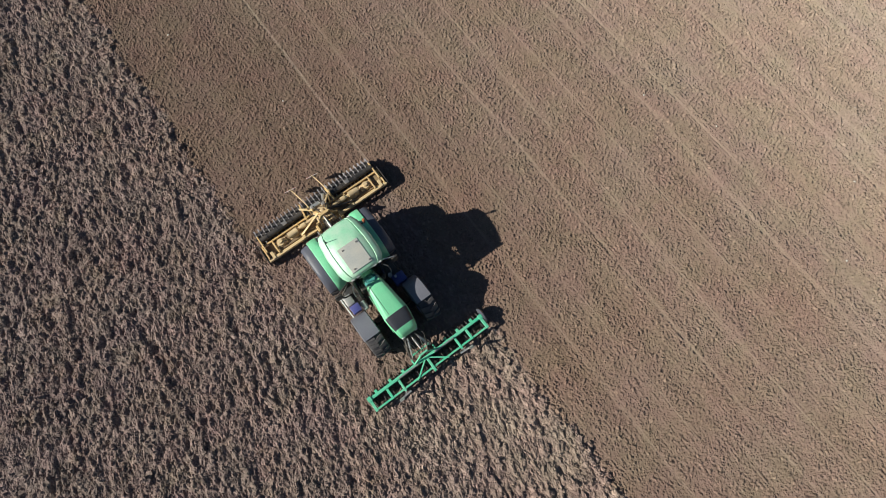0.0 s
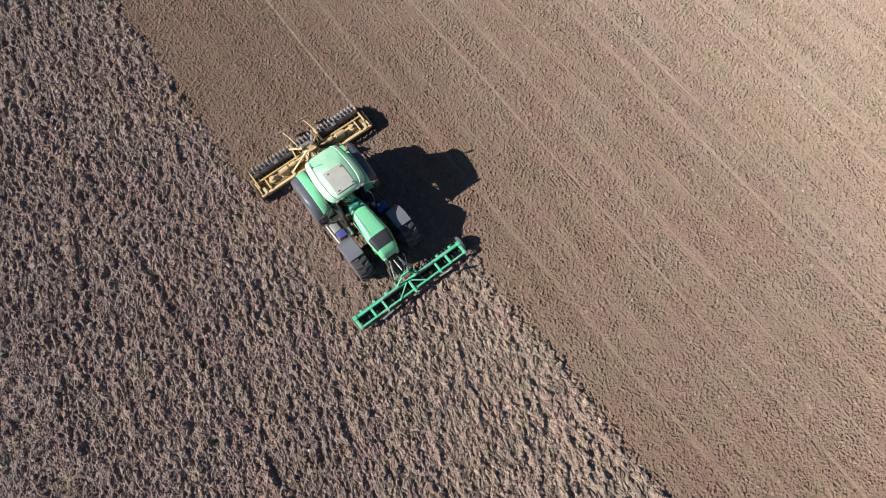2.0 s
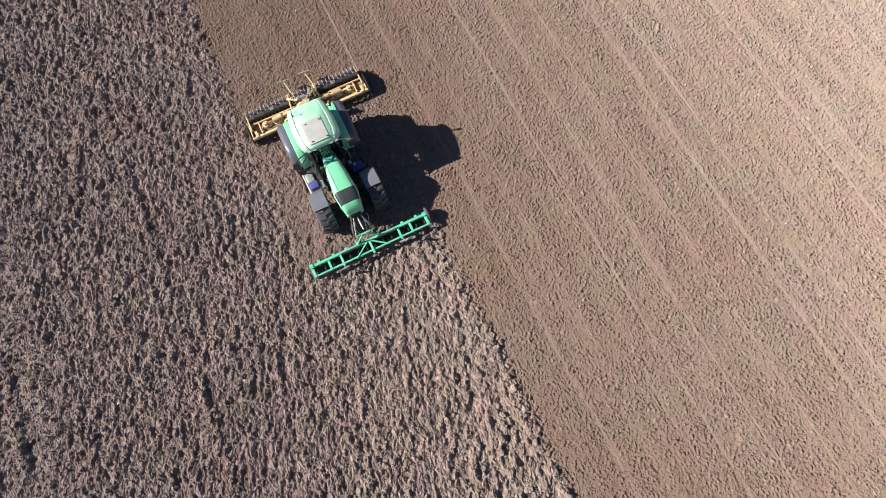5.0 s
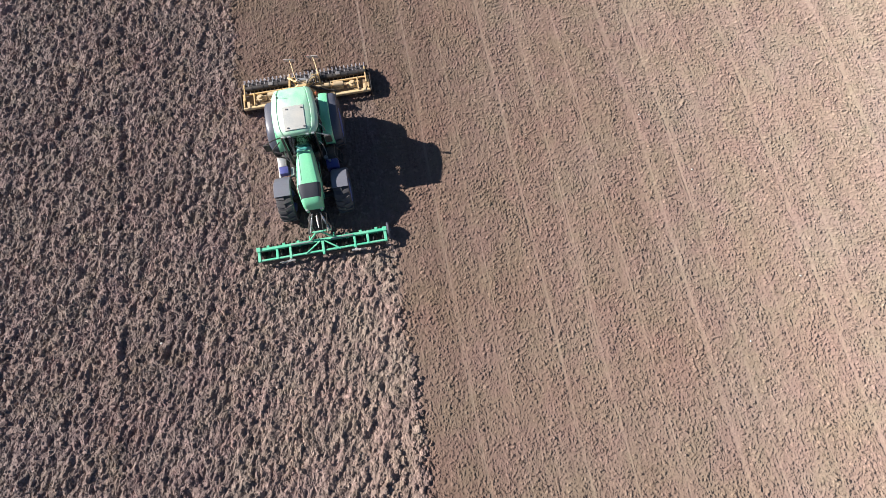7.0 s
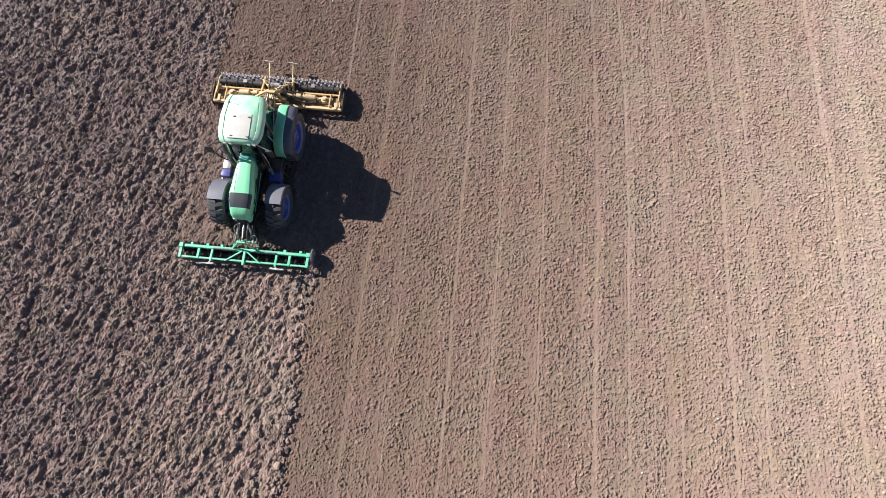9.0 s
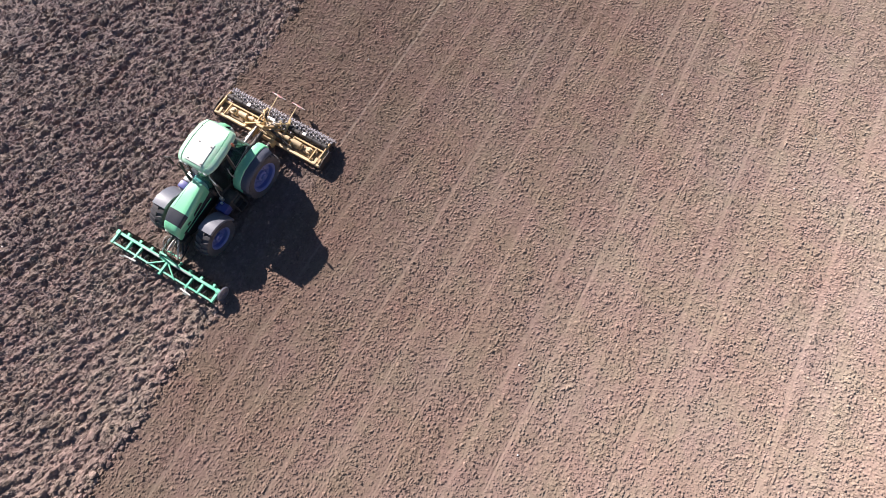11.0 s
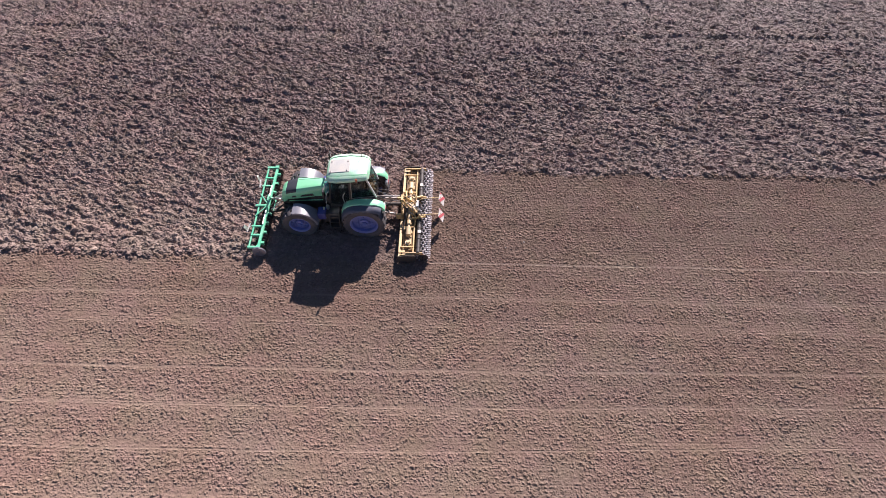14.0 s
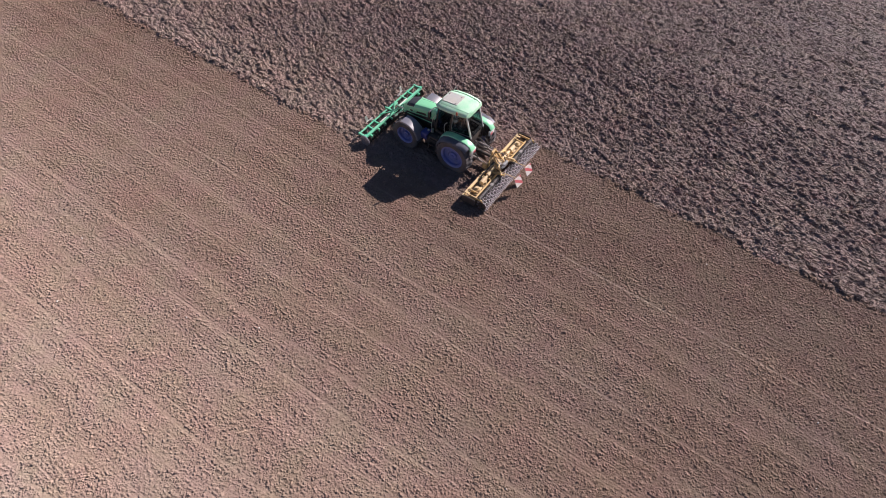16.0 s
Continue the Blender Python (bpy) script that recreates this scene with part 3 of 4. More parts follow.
def wheel(name, centre, side, radius, width, rim_r, lugs, tall):
    """A wheel: dished disc, with its rim and lugged tyre."""
    w = width / 2
    bm = bmesh.new()
    lathe(bm, [(rim_r * 0.9, side * 0.02), (rim_r * 0.86, side * 0.07), (rim_r * 0.5, side * 0.11), (rim_r * 0.42, side * 0.06),
               (rim_r * 0.36, side * 0.06), (rim_r * 0.34, side * 0.15), (rim_r * 0.2, side * 0.17), (rim_r * 0.18, side * 0.22), (0.03, side * 0.23)], 28)
    for i in range(8):
        a = 2 * math.pi * i / 8
        p = Vector((side * 0.11, math.cos(a) * rim_r * 0.58, math.sin(a) * rim_r * 0.58))
        rod(bm, p, p + Vector((side * 0.03, 0, 0)), 0.022, 6)
    hub = part(name, bm, BLUE, tractor, "", True)
    hub.location = centre
    bm = bmesh.new()
    lathe(bm, [(rim_r * 0.88, -w * 0.7), (rim_r, -w * 0.84), (rim_r * 1.05, -w * 0.84), (rim_r * 1.04, -w * 0.74), (rim_r * 0.97, -w * 0.6), (rim_r * 0.97, w * 0.6),
               (rim_r * 1.04, w * 0.74), (rim_r * 1.05, w * 0.84), (rim_r, w * 0.84), (rim_r * 0.88, w * 0.7), (rim_r * 0.86, 0)], 36, True)
    part("rim", bm, BLUE, hub, "blue painted steel rim", True)
    bm = bmesh.new()
    tread = radius - tall
    lathe(bm, [(rim_r * 0.99, -w * 0.72), (rim_r * 1.06, -w * 0.88), (rim_r + (radius - rim_r) * 0.45, -w), (tread - 0.07, -w * 0.97), (tread - 0.015, -w * 0.86),
               (tread, -w * 0.5), (tread, w * 0.5), (tread - 0.015, w * 0.86), (tread - 0.07, w * 0.97), (rim_r + (radius - rim_r) * 0.45, w),
               (rim_r * 1.06, w * 0.88), (rim_r * 0.99, w * 0.72)], 48, True)
    for s in (-1, 1):
        for i in range(lugs):
            a0 = 2 * math.pi * (i + (0.5 if s > 0 else 0)) / lugs
            rows = []
            for f, r in ((0.0, radius), (0.55, radius), (1.0, radius - 0.035)):
                a = a0 + f * 3.4 / lugs * 0.55
                g = 0.052 / radius * (1.0 + 0.25 * f)
                x = s * (-0.02 + f * (w + 0.005))
                rows.append([(x, r0 * math.sin(a + k), r0 * math.cos(a + k)) for r0, k in ((tread - 0.05 * f - 0.01, -g * 1.3), (r, -g), (r, g), (tread - 0.05 * f - 0.01, g * 1.3))])
            loft(bm, rows)
    part("tyre", bm, RUBBER, hub, "black lugged tyre caked with soil", True)
    return hub


for sd in (1, -1):
    wheel("rear_wheel", (sd * 1.0, 0, 0.81), sd, 0.90, 0.58, 0.56, 20, 0.05)
    wheel("front_wheel", (sd * 0.99, -2.67, 0.67), sd, 0.76, 0.56, 0.43, 18, 0.045)


def tractor_body():
    bm = bmesh.new()                                                     # gearbox and rear axle housing
    box(bm, -0.26, 0.26, -1.5, 0.35, 0.55, 1.1, 0.05, 2)
    rod(bm, (-0.85, 0, 0.79), (0.85, 0, 0.79), 0.15, 14)
    box(bm, -0.4, 0.4, -0.3, 0.3, 0.55, 1.05, 0.06, 2)
    part("rear_axle", bm, BLACK, tractor)
    bm = bmesh.new()                                                     # engine and sump
    box(bm, -0.24, 0.24, -3.1, -1.5, 0.6, 1.0, 0.04)
    box(bm, -0.31, 0.31, -3.2, -1.42, 1.0, 1.5, 0.03)
    for sd in (-1, 1):
        for k in range(7):
            y = -1.75 - k * 0.19
            box(bm, sd * 0.31 - 0.02, sd * 0.31 + 0.02, y - 0.06, y + 0.05, 1.08, 1.46, 0.008)
    part("engine", bm, BLACK, tractor, "dark engine block behind side grilles")
    bm = bmesh.new()
    rod(bm, (-0.8, -2.66, 0.6), (0.8, -2.66, 0.6), 0.1, 12)
    box(bm, -0.2, 0.2, -2.95, -2.4, 0.45, 0.8, 0.04)
    for sd in (-1, 1):
        rod(bm, (sd * 0.66, -2.66, 0.42), (sd * 0.66, -2.66, 0.8), 0.1, 10)
        rod(bm, (sd * 0.2, -2.48, 0.55), (sd * 0.68, -2.46, 0.58), 0.028, 8)
    part("front_axle", bm, BLACK, tractor)

    def section(y, w, zt, zb):
        half = [(0.97, zb), (1.0, zt - 0.2), (0.97, zt - 0.13), (0.74, zt - 0.01), (0.68, zt), (0.3, zt + 0.006)]
        pts = [(f * w, y, z) for f, z in half] + [(-f * w, y, z) for f, z in reversed(half)]
        return pts

    bm = bmesh.new()
    loft(bm, [section(-1.585, 0.275, 2.015, 1.52), section(-1.62, 0.29, 2.02, 1.5), section(-2.1, 0.35, 1.97, 1.48), section(-2.735, 0.42, 1.875, 1.42), section(-2.95, 0.405, 1.812, 1.38), section(-3.22, 0.36, 1.702, 1.3)])
    hood = part("hood", bm, GREEN, tractor, "glossy green engine hood", True)
    bm = bmesh.new()
    loft(bm, [section(-1.36, 0.25, 2.06, 1.5), section(-1.5, 0.265, 2.05, 1.5), section(-1.582, 0.27, 2.02, 1.5)])
    part("cowl", bm, COWL, tractor, "dark teal cowl below the windscreen", True)
    bm = bmesh.new()
    box(bm, -0.44, 0.44, -1.575, -1.40, 1.25, 1.62, 0.03)
    part("bulkhead", bm, BLACK, tractor)
    for sd in (-1,):
        bm = bmesh.new()
        loft(bm, [[(sd * 0.20 + dx, y, z + dz) for dx, dz in ((-0.006, 0), (0.006, 0), (0.006, 0.006), (-0.006, 0.006))]
                  for y, z in ((-1.63, 2.019), (-1.7, 2.012), (-2.1, 1.972), (-2.72, 1.877))])
        part("hood_seam", bm, BLACK_PANEL, hood)
    bm = bmesh.new()
    rows = []
    for y, w, zt in ((-2.742, 0.419, 1.873), (-2.95, 0.405, 1.812), (-3.195, 0.364, 1.712)):
        rows.append([(f * w, y, zt + d + 0.008) for f, d in ((-0.92, -0.104), (-0.74, -0.01), (-0.68, 0.0), (-0.3, 0.006), (0.3, 0.006), (0.68, 0.0), (0.74, -0.01), (0.92, -0.104))])
    sheet(bm, rows, [[(x, y, z - 0.03) for x, y, z in r] for r in rows])
    part("hood_panel", bm, BLACK_PANEL, hood, "matt black louvred front hood panel", True)
    for sd in (-1, 1):
        bm = bmesh.new()
        bar(bm, (sd * 0.39, -3.12, 1.24), (sd * 0.35, -1.72, 1.30), 0.02, 0.05, 0.006)
        part("side_trim", bm, GREEN, hood)
        bm = bmesh.new()
        loft(bm, [[(sd * (w + e), y, z) for w, y, z in ((0.340, -2.05, 1.56), (0.398, -2.95, 1.48), (0.400, -2.95, 1.56), (0.345, -2.1, 1.68))] for e in (0.0, 0.022)])
        part("side_grille", bm, BLACK, hood, "black side grille in the hood")
    bm = bmesh.new()
    loft(bm, [section(-3.222, 0.36, 1.703, 1.22), section(-3.34, 0.338, 1.63, 1.12), section(-3.42, 0.305, 1.50, 1.06), section(-3.45, 0.26, 1.33, 1.05)])
    nose = part("hood_nose", bm, GREEN, tractor, "rounded green nose of the hood", True)
    bm = bmesh.new()
    box(bm, -0.19, 0.19, -3.47, -3.2, 0.82, 1.26, 0.03, 2)
    for k in range(6):
        box(bm, -0.17, 0.17, -3.485, -3.46, 0.87 + k * 0.06, 0.9 + k * 0.06, 0.005)
    part("radiator_grille", bm, BLACK, nose, "black slatted grille")
    for sd in (-1, 1):
        bm = bmesh.new()
        box(bm, sd * 0.24 - 0.05, sd * 0.24 + 0.05, -3.47, -3.40, 1.2, 1.32, 0.02, 2)
        part("headlight", bm, WHITE, nose)

    # front fenders: grey plastic over the rear half of the wheels
    for sd in (-1, 1):
        bm = bmesh.new()
        outer, inner = [], []
        for i in range(9):
            a = radians(-14 + i * 12)
            row_o, row_i = [], []
            for x, drop in ((0.69, 0.06), (0.72, 0.01), (0.98, 0.0), (1.25, 0.01), (1.28, 0.06)):
                for row, r in ((row_o, 0.815 - drop), (row_i, 0.797 - drop)):
                    row.append((sd * x, -2.67 + r * math.sin(a), 0.67 + r * math.cos(a)))
            outer.append(row_o)
            inner.append(row_i)
        sheet(bm, outer, inner)
        ff = part("front_fender", bm, DARK_PLASTIC, tractor, "grey plastic front mudguard", True)
        bm = bmesh.new()
        rod(bm, (sd * 0.62, -2.5, 0.7), (sd * 0.75, -2.4, 1.28), 0.025, 8)
        part("fender_bracket", bm, BLACK, ff)
        # rear fenders
        bm = bmesh.new()
        outer, inner = [], []
        path = ((-0.93, 1.02), (-0.90, 1.25), (-0.80, 1.48), (-0.62, 1.66), (-0.38, 1.765), (-0.1, 1.80), (0.25, 1.80), (0.55, 1.77), (0.76, 1.67), (0.88, 1.48))
        for y, z in path:
            k = 0.94
            outer.append([(sd * x, y, z - d) for x, d in ((0.66, 0.03), (0.70, -0.005), (0.86, -0.012), (0.97, 0.01), (1.0, 0.07))])
            inner.append([(sd * x, y * k, z - d - 0.03) for x, d in ((0.66, 0.03), (0.70, -0.005), (0.85, -0.012), (0.955, 0.01), (0.985, 0.07))])
        sheet(bm, outer, inner)
        rf = part("rear_fender", bm, GREEN, tractor, "broad green rear mudguard", True)
        bm = bmesh.new()                                                # dark rubber widening outside it
        outer, inner = [], []
        for y, z in path[1:-1]:
            outer.append([(sd * 0.99, y, z - 0.05), (sd * 1.14, y * 0.99, z - 0.06), (sd * 1.24, y * 0.97, z - 0.10), (sd * 1.28, y * 0.96, z - 0.17)])
            inner.append([(sd * 0.99, y * 0.96, z - 0.08), (sd * 1.14, y * 0.95, z - 0.09), (sd * 1.22, y * 0.94, z - 0.125), (sd * 1.26, y * 0.93, z - 0.19)])
        sheet(bm, outer, inner)
        part("fender_flare", bm, FLARE, rf, "dark rubber fender widening", True)
        bm = bmesh.new()
        box(bm, min(sd * 0.56, sd * 1.0), max(sd * 0.56, sd * 1.0), 0.76, 0.88, 1.20, 1.47, 0.05, 2)
        part("tail_lamp_housing", bm, WHITE, rf, "pale tail lamp housing at the fender end", True)
        bm = bmesh.new()
        box(bm, min(sd * 0.62, sd * 0.8), max(sd * 0.62, sd * 0.8), 0.875, 0.895, 1.26, 1.38, 0.01)
        part("tail_lamp", bm, RED, rf)
        bm = bmesh.new()                                                # inner wall between fender and cab
        hullp = [(sd * 0.655, y, z - 0.04) for y, z in path] + [(sd * 0.655, 0.55, 1.0), (sd * 0.655, -0.8, 0.95)]
        loft(bm, [hullp, [(sd * 0.675, y, z) for _, y, z in hullp]])
        part("inner_panel", bm, BLACK, rf)

    # cab
    bm = bmesh.new()
    box(bm, -0.5, 0.5, -1.42, 0.48, 0.98, 1.14, 0.03)
    box(bm, -0.5, 0.5, 0.30, 0.48, 1.1, 1.68, 0.03)
    part("cab_floor", bm, BLACK, tractor)
    for sd in (-1, 1):
        bm = bmesh.new()
        loft(bm, [[(sd * x, y, z) for y, z in ((-0.52, 1.0), (0.46, 1.0), (0.50, 1.68), (-0.52, 1.72))] for x in (0.51, 0.645)])
        part("cab_side", bm, BLACK, tractor, "black lower cab side beside the mudguard")
        bm = bmesh.new()                                                # curved rails at the cab corner
        hose(bm, [(sd * 0.655, -0.60, 1.40), (sd * 0.74, -0.72, 1.55), (sd * 0.75, -0.78, 1.95), (sd * 0.64, -0.70, 2.10)], 0.017, 8)
        part("door_rail", bm, SILVER, tractor, "bright curved door rail", True)
        for dx, dy in ((0.0, 0.0), (0.07, 0.05), (0.03, 0.12)):
            bm = bmesh.new()
            hose(bm, [(sd * (0.30 + dx), 0.30, 1.30), (sd * (0.50 + dx), 0.42 + dy, 1.42), (sd * (0.56 + dx), 0.62 + dy, 1.15), (sd * 0.42, 0.95, 0.75)], 0.014, 6)
            part("hydraulic_hose", bm, BLACK, tractor, "", True)
    corner = {"front": ((0.46, -1.44, 1.22), (0.50, -1.22, 2.80)), "middle": ((0.66, -0.5, 1.75), (0.60, -0.45, 2.80)), "rear": ((0.50, 0.52, 1.7), (0.50, 0.20, 2.80))}
    for sd in (-1, 1):
        for where, (a, b) in corner.items():
            bm = bmesh.new()
            bar(bm, (sd * a[0], a[1], a[2]), (sd * b[0], b[1], b[2]), 0.07, 0.06, 0.015)
            # rear pillars are coloured pale to stand in for their sunlit edges
            part("cab_pillar", bm, WHITE if where == "rear" else BLACK, tractor, "rear cab pillar coloured pale for sunlit edges" if where == "rear" else "")
        # door glass, front and rear quarter
        fa, fb = corner["front"]
        ma, mb = corner["middle"]
        ra, rb = corner["rear"]
        for nm, a, b, c, d in (("door_window", (0.47, -1.40, 1.25), (0.66, -0.55, 1.25), (0.6125, -0.498, 2.57), (0.50, -1.227, 2.57)),
                               ("door_top_window", (0.50, -1.22, 2.585), (0.612, -0.498, 2.585), (0.605, -0.49, 2.78), (0.505, -1.20, 2.78)),
                               ("side_window", (0.66, -0.45, 1.8), (0.52, 0.46, 1.8), (0.505, 0.17, 2.78), (0.605, -0.41, 2.78))):
            bm = bmesh.new()
            ring = [Vector((sd * p[0], p[1], p[2])) for p in (a, b, c, d)]
            loft(bm, [ring, [p + Vector((sd * 0.012, 0, 0)) for p in ring]])
            w = part(nm, bm, GLASS, tractor, "tinted cab side window")
            w.visible_shadow = sd < 0 and nm != "door_top_window"
            if nm == "side_window":
                # steel frame added for the bright glints round the quarter glass
                bm = bmesh.new()
                for p, q in zip(ring, ring[1:] + ring[:1]):
                    bar(bm, p + Vector((sd * 0.012, 0, 0)), q + Vector((sd * 0.012, 0, 0)), 0.028, 0.028, 0.005)
                part("window_glint_frame", bm, STEEL, w)
            if nm == "door_window":
                bm = bmesh.new()
                for p, q in zip(ring, ring[1:] + ring[:1]):
                    bar(bm, p + Vector((sd * 0.012, 0, 0)), q + Vector((sd * 0.012, 0, 0)), 0.035, 0.035, 0.006)
                part("door_frame", bm, BLACK, w)
                bm = bmesh.new()
                bar(bm, (sd * 0.685, -0.68, 1.45), (sd * 0.685, -0.68, 1.65), 0.03, 0.03)
                part("door_handle", bm, SILVER, w)
    # added opaque strips: they trim the sunlight passing the top door glass to a spot
    bm = bmesh.new()
    loft(bm, [[(x - 0.485, -1.19, 2.575), (x - 0.535, -0.82, 2.575), (x - 0.535, -0.82, 2.77), (x - 0.485, -1.18, 2.77)] for x in (0.0, 0.012)])
    loft(bm, [[(x - 0.545, -0.76, 2.575), (x - 0.552, -0.68, 2.575), (x - 0.552, -0.68, 2.77), (x - 0.545, -0.76, 2.77)] for x in (0.0, 0.012)])
    part("light_mask", bm, BLACK, tractor, "added black mask shaping light through the door glass")
    bm = bmesh.new()
    rows = []
    for z, y in ((1.50, -1.47), (2.1, -1.40), (2.78, -1.24)):
        rows.append([(x, y - 0.09 * (1 - (x / 0.5) ** 2), z) for x in (-0.49, -0.25, 0, 0.25, 0.49)])
    sheet(bm, rows, [[(x, y + 0.012, z) for x, y, z in r] for r in rows])
    ws = part("windscreen", bm, GLASS, tractor, "curved tinted windscreen", True)
    ws.visible_shadow = False
    bm = bmesh.new()
    bar(bm, (0.05, -1.53, 1.55), (-0.25, -1.49, 2.25), 0.025, 0.02)
    part("wiper", bm, BLACK, ws)
    bm = bmesh.new()
    loft(bm, [[(-0.46, 0.50, 1.7), (0.46, 0.50, 1.7), (0.46, 0.195, 2.78), (-0.46, 0.195, 2.78)], [(-0.46, 0.514, 1.7), (0.46, 0.514, 1.7), (0.46, 0.209, 2.78), (-0.46, 0.209, 2.78)]])
    part("rear_window", bm, GLASS, tractor, "tinted rear window of the cab")
    bm = bmesh.new()
    box(bm, -0.24, 0.24, -0.62, -0.12, 1.5, 1.64, 0.05, 2)
    box(bm, -0.23, 0.23, -0.18, -0.04, 1.6, 2.25, 0.05, 2)
    box(bm, -0.16, 0.16, -0.55, -0.2, 1.14, 1.5, 0.03)
    part("seat", bm, CLOTH, tractor, "grey cloth driving seat", True)
    bm = bmesh.new()
    box(bm, -0.3, 0.3, -1.42, -1.12, 1.14, 1.72, 0.06, 2)
    rod(bm, (0, -1.12, 1.65), (0, -0.98, 1.85), 0.035, 8)
    part("dashboard", bm, BLACK, tractor)
    bm = bmesh.new()
    ringp = [(0.2 * math.cos(a), -0.96 + 0.14 * math.sin(a), 1.88 + 0.14 * math.sin(a)) for a in (2 * math.pi * i / 16 for i in range(17))]
    hose(bm, ringp, 0.016, 6, 2)
    part("steering_wheel", bm, BLACK, tractor, "", True)

    # roof: shell with raised sides and a hatch
    bm = bmesh.new()

    def roof_ring(y, w, top, thick):
        f = [(0.85, -thick), (1.13, -thick + 0.02), (1.165, -thick * 0.6), (1.13, -0.07), (1.02, -0.025), (0.87, 0.004), (0.835, -0.026), (0.79, 0.0), (0.35, 0.022)]
        r = [(a * w - 0.02, y, top + b) for a, b in f]
        return r + [(-a - 0.04, b, c) for a, b, c in reversed(r)]

    loft(bm, [roof_ring(0.32, 0.44, 2.86, 0.10), roof_ring(0.24, 0.53, 2.955, 0.18), roof_ring(0.04, 0.59, 2.99, 0.21), roof_ring(-0.5, 0.645, 2.965, 0.22),
              roof_ring(-1.0, 0.635, 2.905, 0.22), roof_ring(-1.20, 0.60, 2.872, 0.20), roof_ring(-1.33, 0.54, 2.82, 0.16), roof_ring(-1.38, 0.47, 2.75, 0.08)])
    roof = part("roof", bm, GREEN_ROOF, tractor, "pale green dust-covered cab roof", True)
    bm = bmesh.new()
    rows = []
    for y, z in ((-0.45, 3.0), (-0.7, 2.975), (-1.0, 2.936), (-1.27, 2.892)):
        rows.append([(x, y, z + 0.012 * (1 - (x / 0.35) ** 2)) for x in (-0.345, -0.32, -0.15, 0, 0.15, 0.32, 0.345)])
    rows = [[(x - 0.03, y, z) for x, y, z in r] for r in rows]
    sheet(bm, rows, [[(x, y, z - 0.05) for x, y, z in r] for r in rows])
    hatch = part("roof_hatch", bm, GREY_HATCH, roof, "dusty grey roof hatch", True)
    for x, y, z in ((-0.24, -0.55, 3.0), (0.24, -0.55, 3.0), (-0.26, -1.2, 2.915), (0.26, -1.2, 2.915)):
        bm = bmesh.new()
        box(bm, x - 0.035, x + 0.035, y - 0.02, y + 0.02, z - 0.01, z + 0.025, 0.008)
        part("hatch_latch", bm, STEEL, hatch)
    for x in (-0.48, -0.3, 0.3, 0.48):
        bm = bmesh.new()
        box(bm, x - 0.06, x + 0.06, -1.41, -1.35, 2.66, 2.74, 0.015)
        part("work_lamp", bm, WHITE, roof)
    bm = bmesh.new()
    rod(bm, (-0.5, -0.05, 2.95), (-0.5, -0.03, 3.25), 0.008, 6)
    rod(bm, (-0.5, -0.05, 2.95), (-0.5, -0.05, 3.0), 0.025, 8)
    part("antenna", bm, BLACK, roof)
    # beacon on its bracket beside the roof
    bm = bmesh.new()
    rod(bm, (0.66, -0.10, 2.80), (0.80, -0.13, 2.82), 0.018, 8)
    rod(bm, (0.80, -0.13, 2.80), (0.80, -0.13, 2.96), 0.028, 10)
    bk = part("beacon_bracket", bm, BLACK, tractor)
    bm = bmesh.new()
    rod(bm, (0.80, -0.13, 2.96), (0.80, -0.13, 3.06), 0.05, 14, 0.045)
    rod(bm, (0.80, -0.13, 3.06), (0.80, -0.13, 3.09), 0.045, 14, 0.025)
    part("beacon", bm, ORANGE, bk, "amber rotating beacon", True)
    # mirrors
    for sd in (-1, 1):
        bm = bmesh.new()
        far = 1.12 if sd < 0 else 0.93
        hose(bm, [(sd * 0.50, -1.27, 2.55), (sd * (far - 0.28), -1.38, 2.62), (sd * far, -1.46, 2.55)], 0.02, 8)
        arm = part("mirror_arm", bm, SILVER if sd > 0 else BLACK, tractor, "", True)
        bm = bmesh.new()
        box(bm, min(sd * (far - 0.12), sd * (far + 0.10)), max(sd * (far - 0.12), sd * (far + 0.10)), -1.51, -1.44, 2.14, 2.56, 0.03, 2)
        mirror = part("mirror", bm, BLACK, arm, "black wing mirror", True)
        bm = bmesh.new()
        box(bm, min(sd * (far - 0.10), sd * (far + 0.08)), max(sd * (far - 0.10), sd * (far + 0.08)), -1.438, -1.432, 2.17, 2.53, 0.002)
        part("mirror_glass", bm, MIRROR, mirror, "silvered mirror glass")
    # steps, tank, battery box
    bm = bmesh.new()
    box(bm, 0.42, 0.92, -1.75, -1.02, 0.52, 1.05, 0.06, 2)
    part("fuel_tank", bm, BLACK, tractor, "black fuel tank below the cab", True)
    bm = bmesh.new()
    box(bm, 0.58, 1.0, -1.92, -1.58, 0.80, 1.14, 0.03, 2)
    part("battery_box", bm, BLUE_BOX, tractor, "dark blue box ahead of the cab steps", True)
    bm = bmesh.new()
    rod(bm, (0.60, -1.52, 1.05), (0.60, -1.52, 1.22), 0.07, 12)
    rod(bm, (0.72, -1.66, 1.12), (0.72, -1.66, 1.22), 0.045, 12)
    part("filler_cap", bm, SILVER, tractor, "bright metal filler caps beside the hood", True)
    bm = bmesh.new()
    box(bm, -0.95, -0.44, -1.65, -1.0, 0.55, 1.05, 0.06, 2)
    part("side_tank", bm, BLACK, tractor, "black side tank below the cab", True)
    bm = bmesh.new()
    rod(bm, (-0.62, -1.95, 1.02), (-0.62, -1.66, 1.02), 0.09, 16)
    part("air_tank", bm, WHITE, tractor, "pale cylindrical air tank", True)
    bm = bmesh.new()
    box(bm, -1.06, -0.74, -1.90, -1.62, 0.98, 1.22, 0.03, 2)
    part("tool_box", bm, BLUE_BOX, tractor, "blue tool box by the right steps", True)
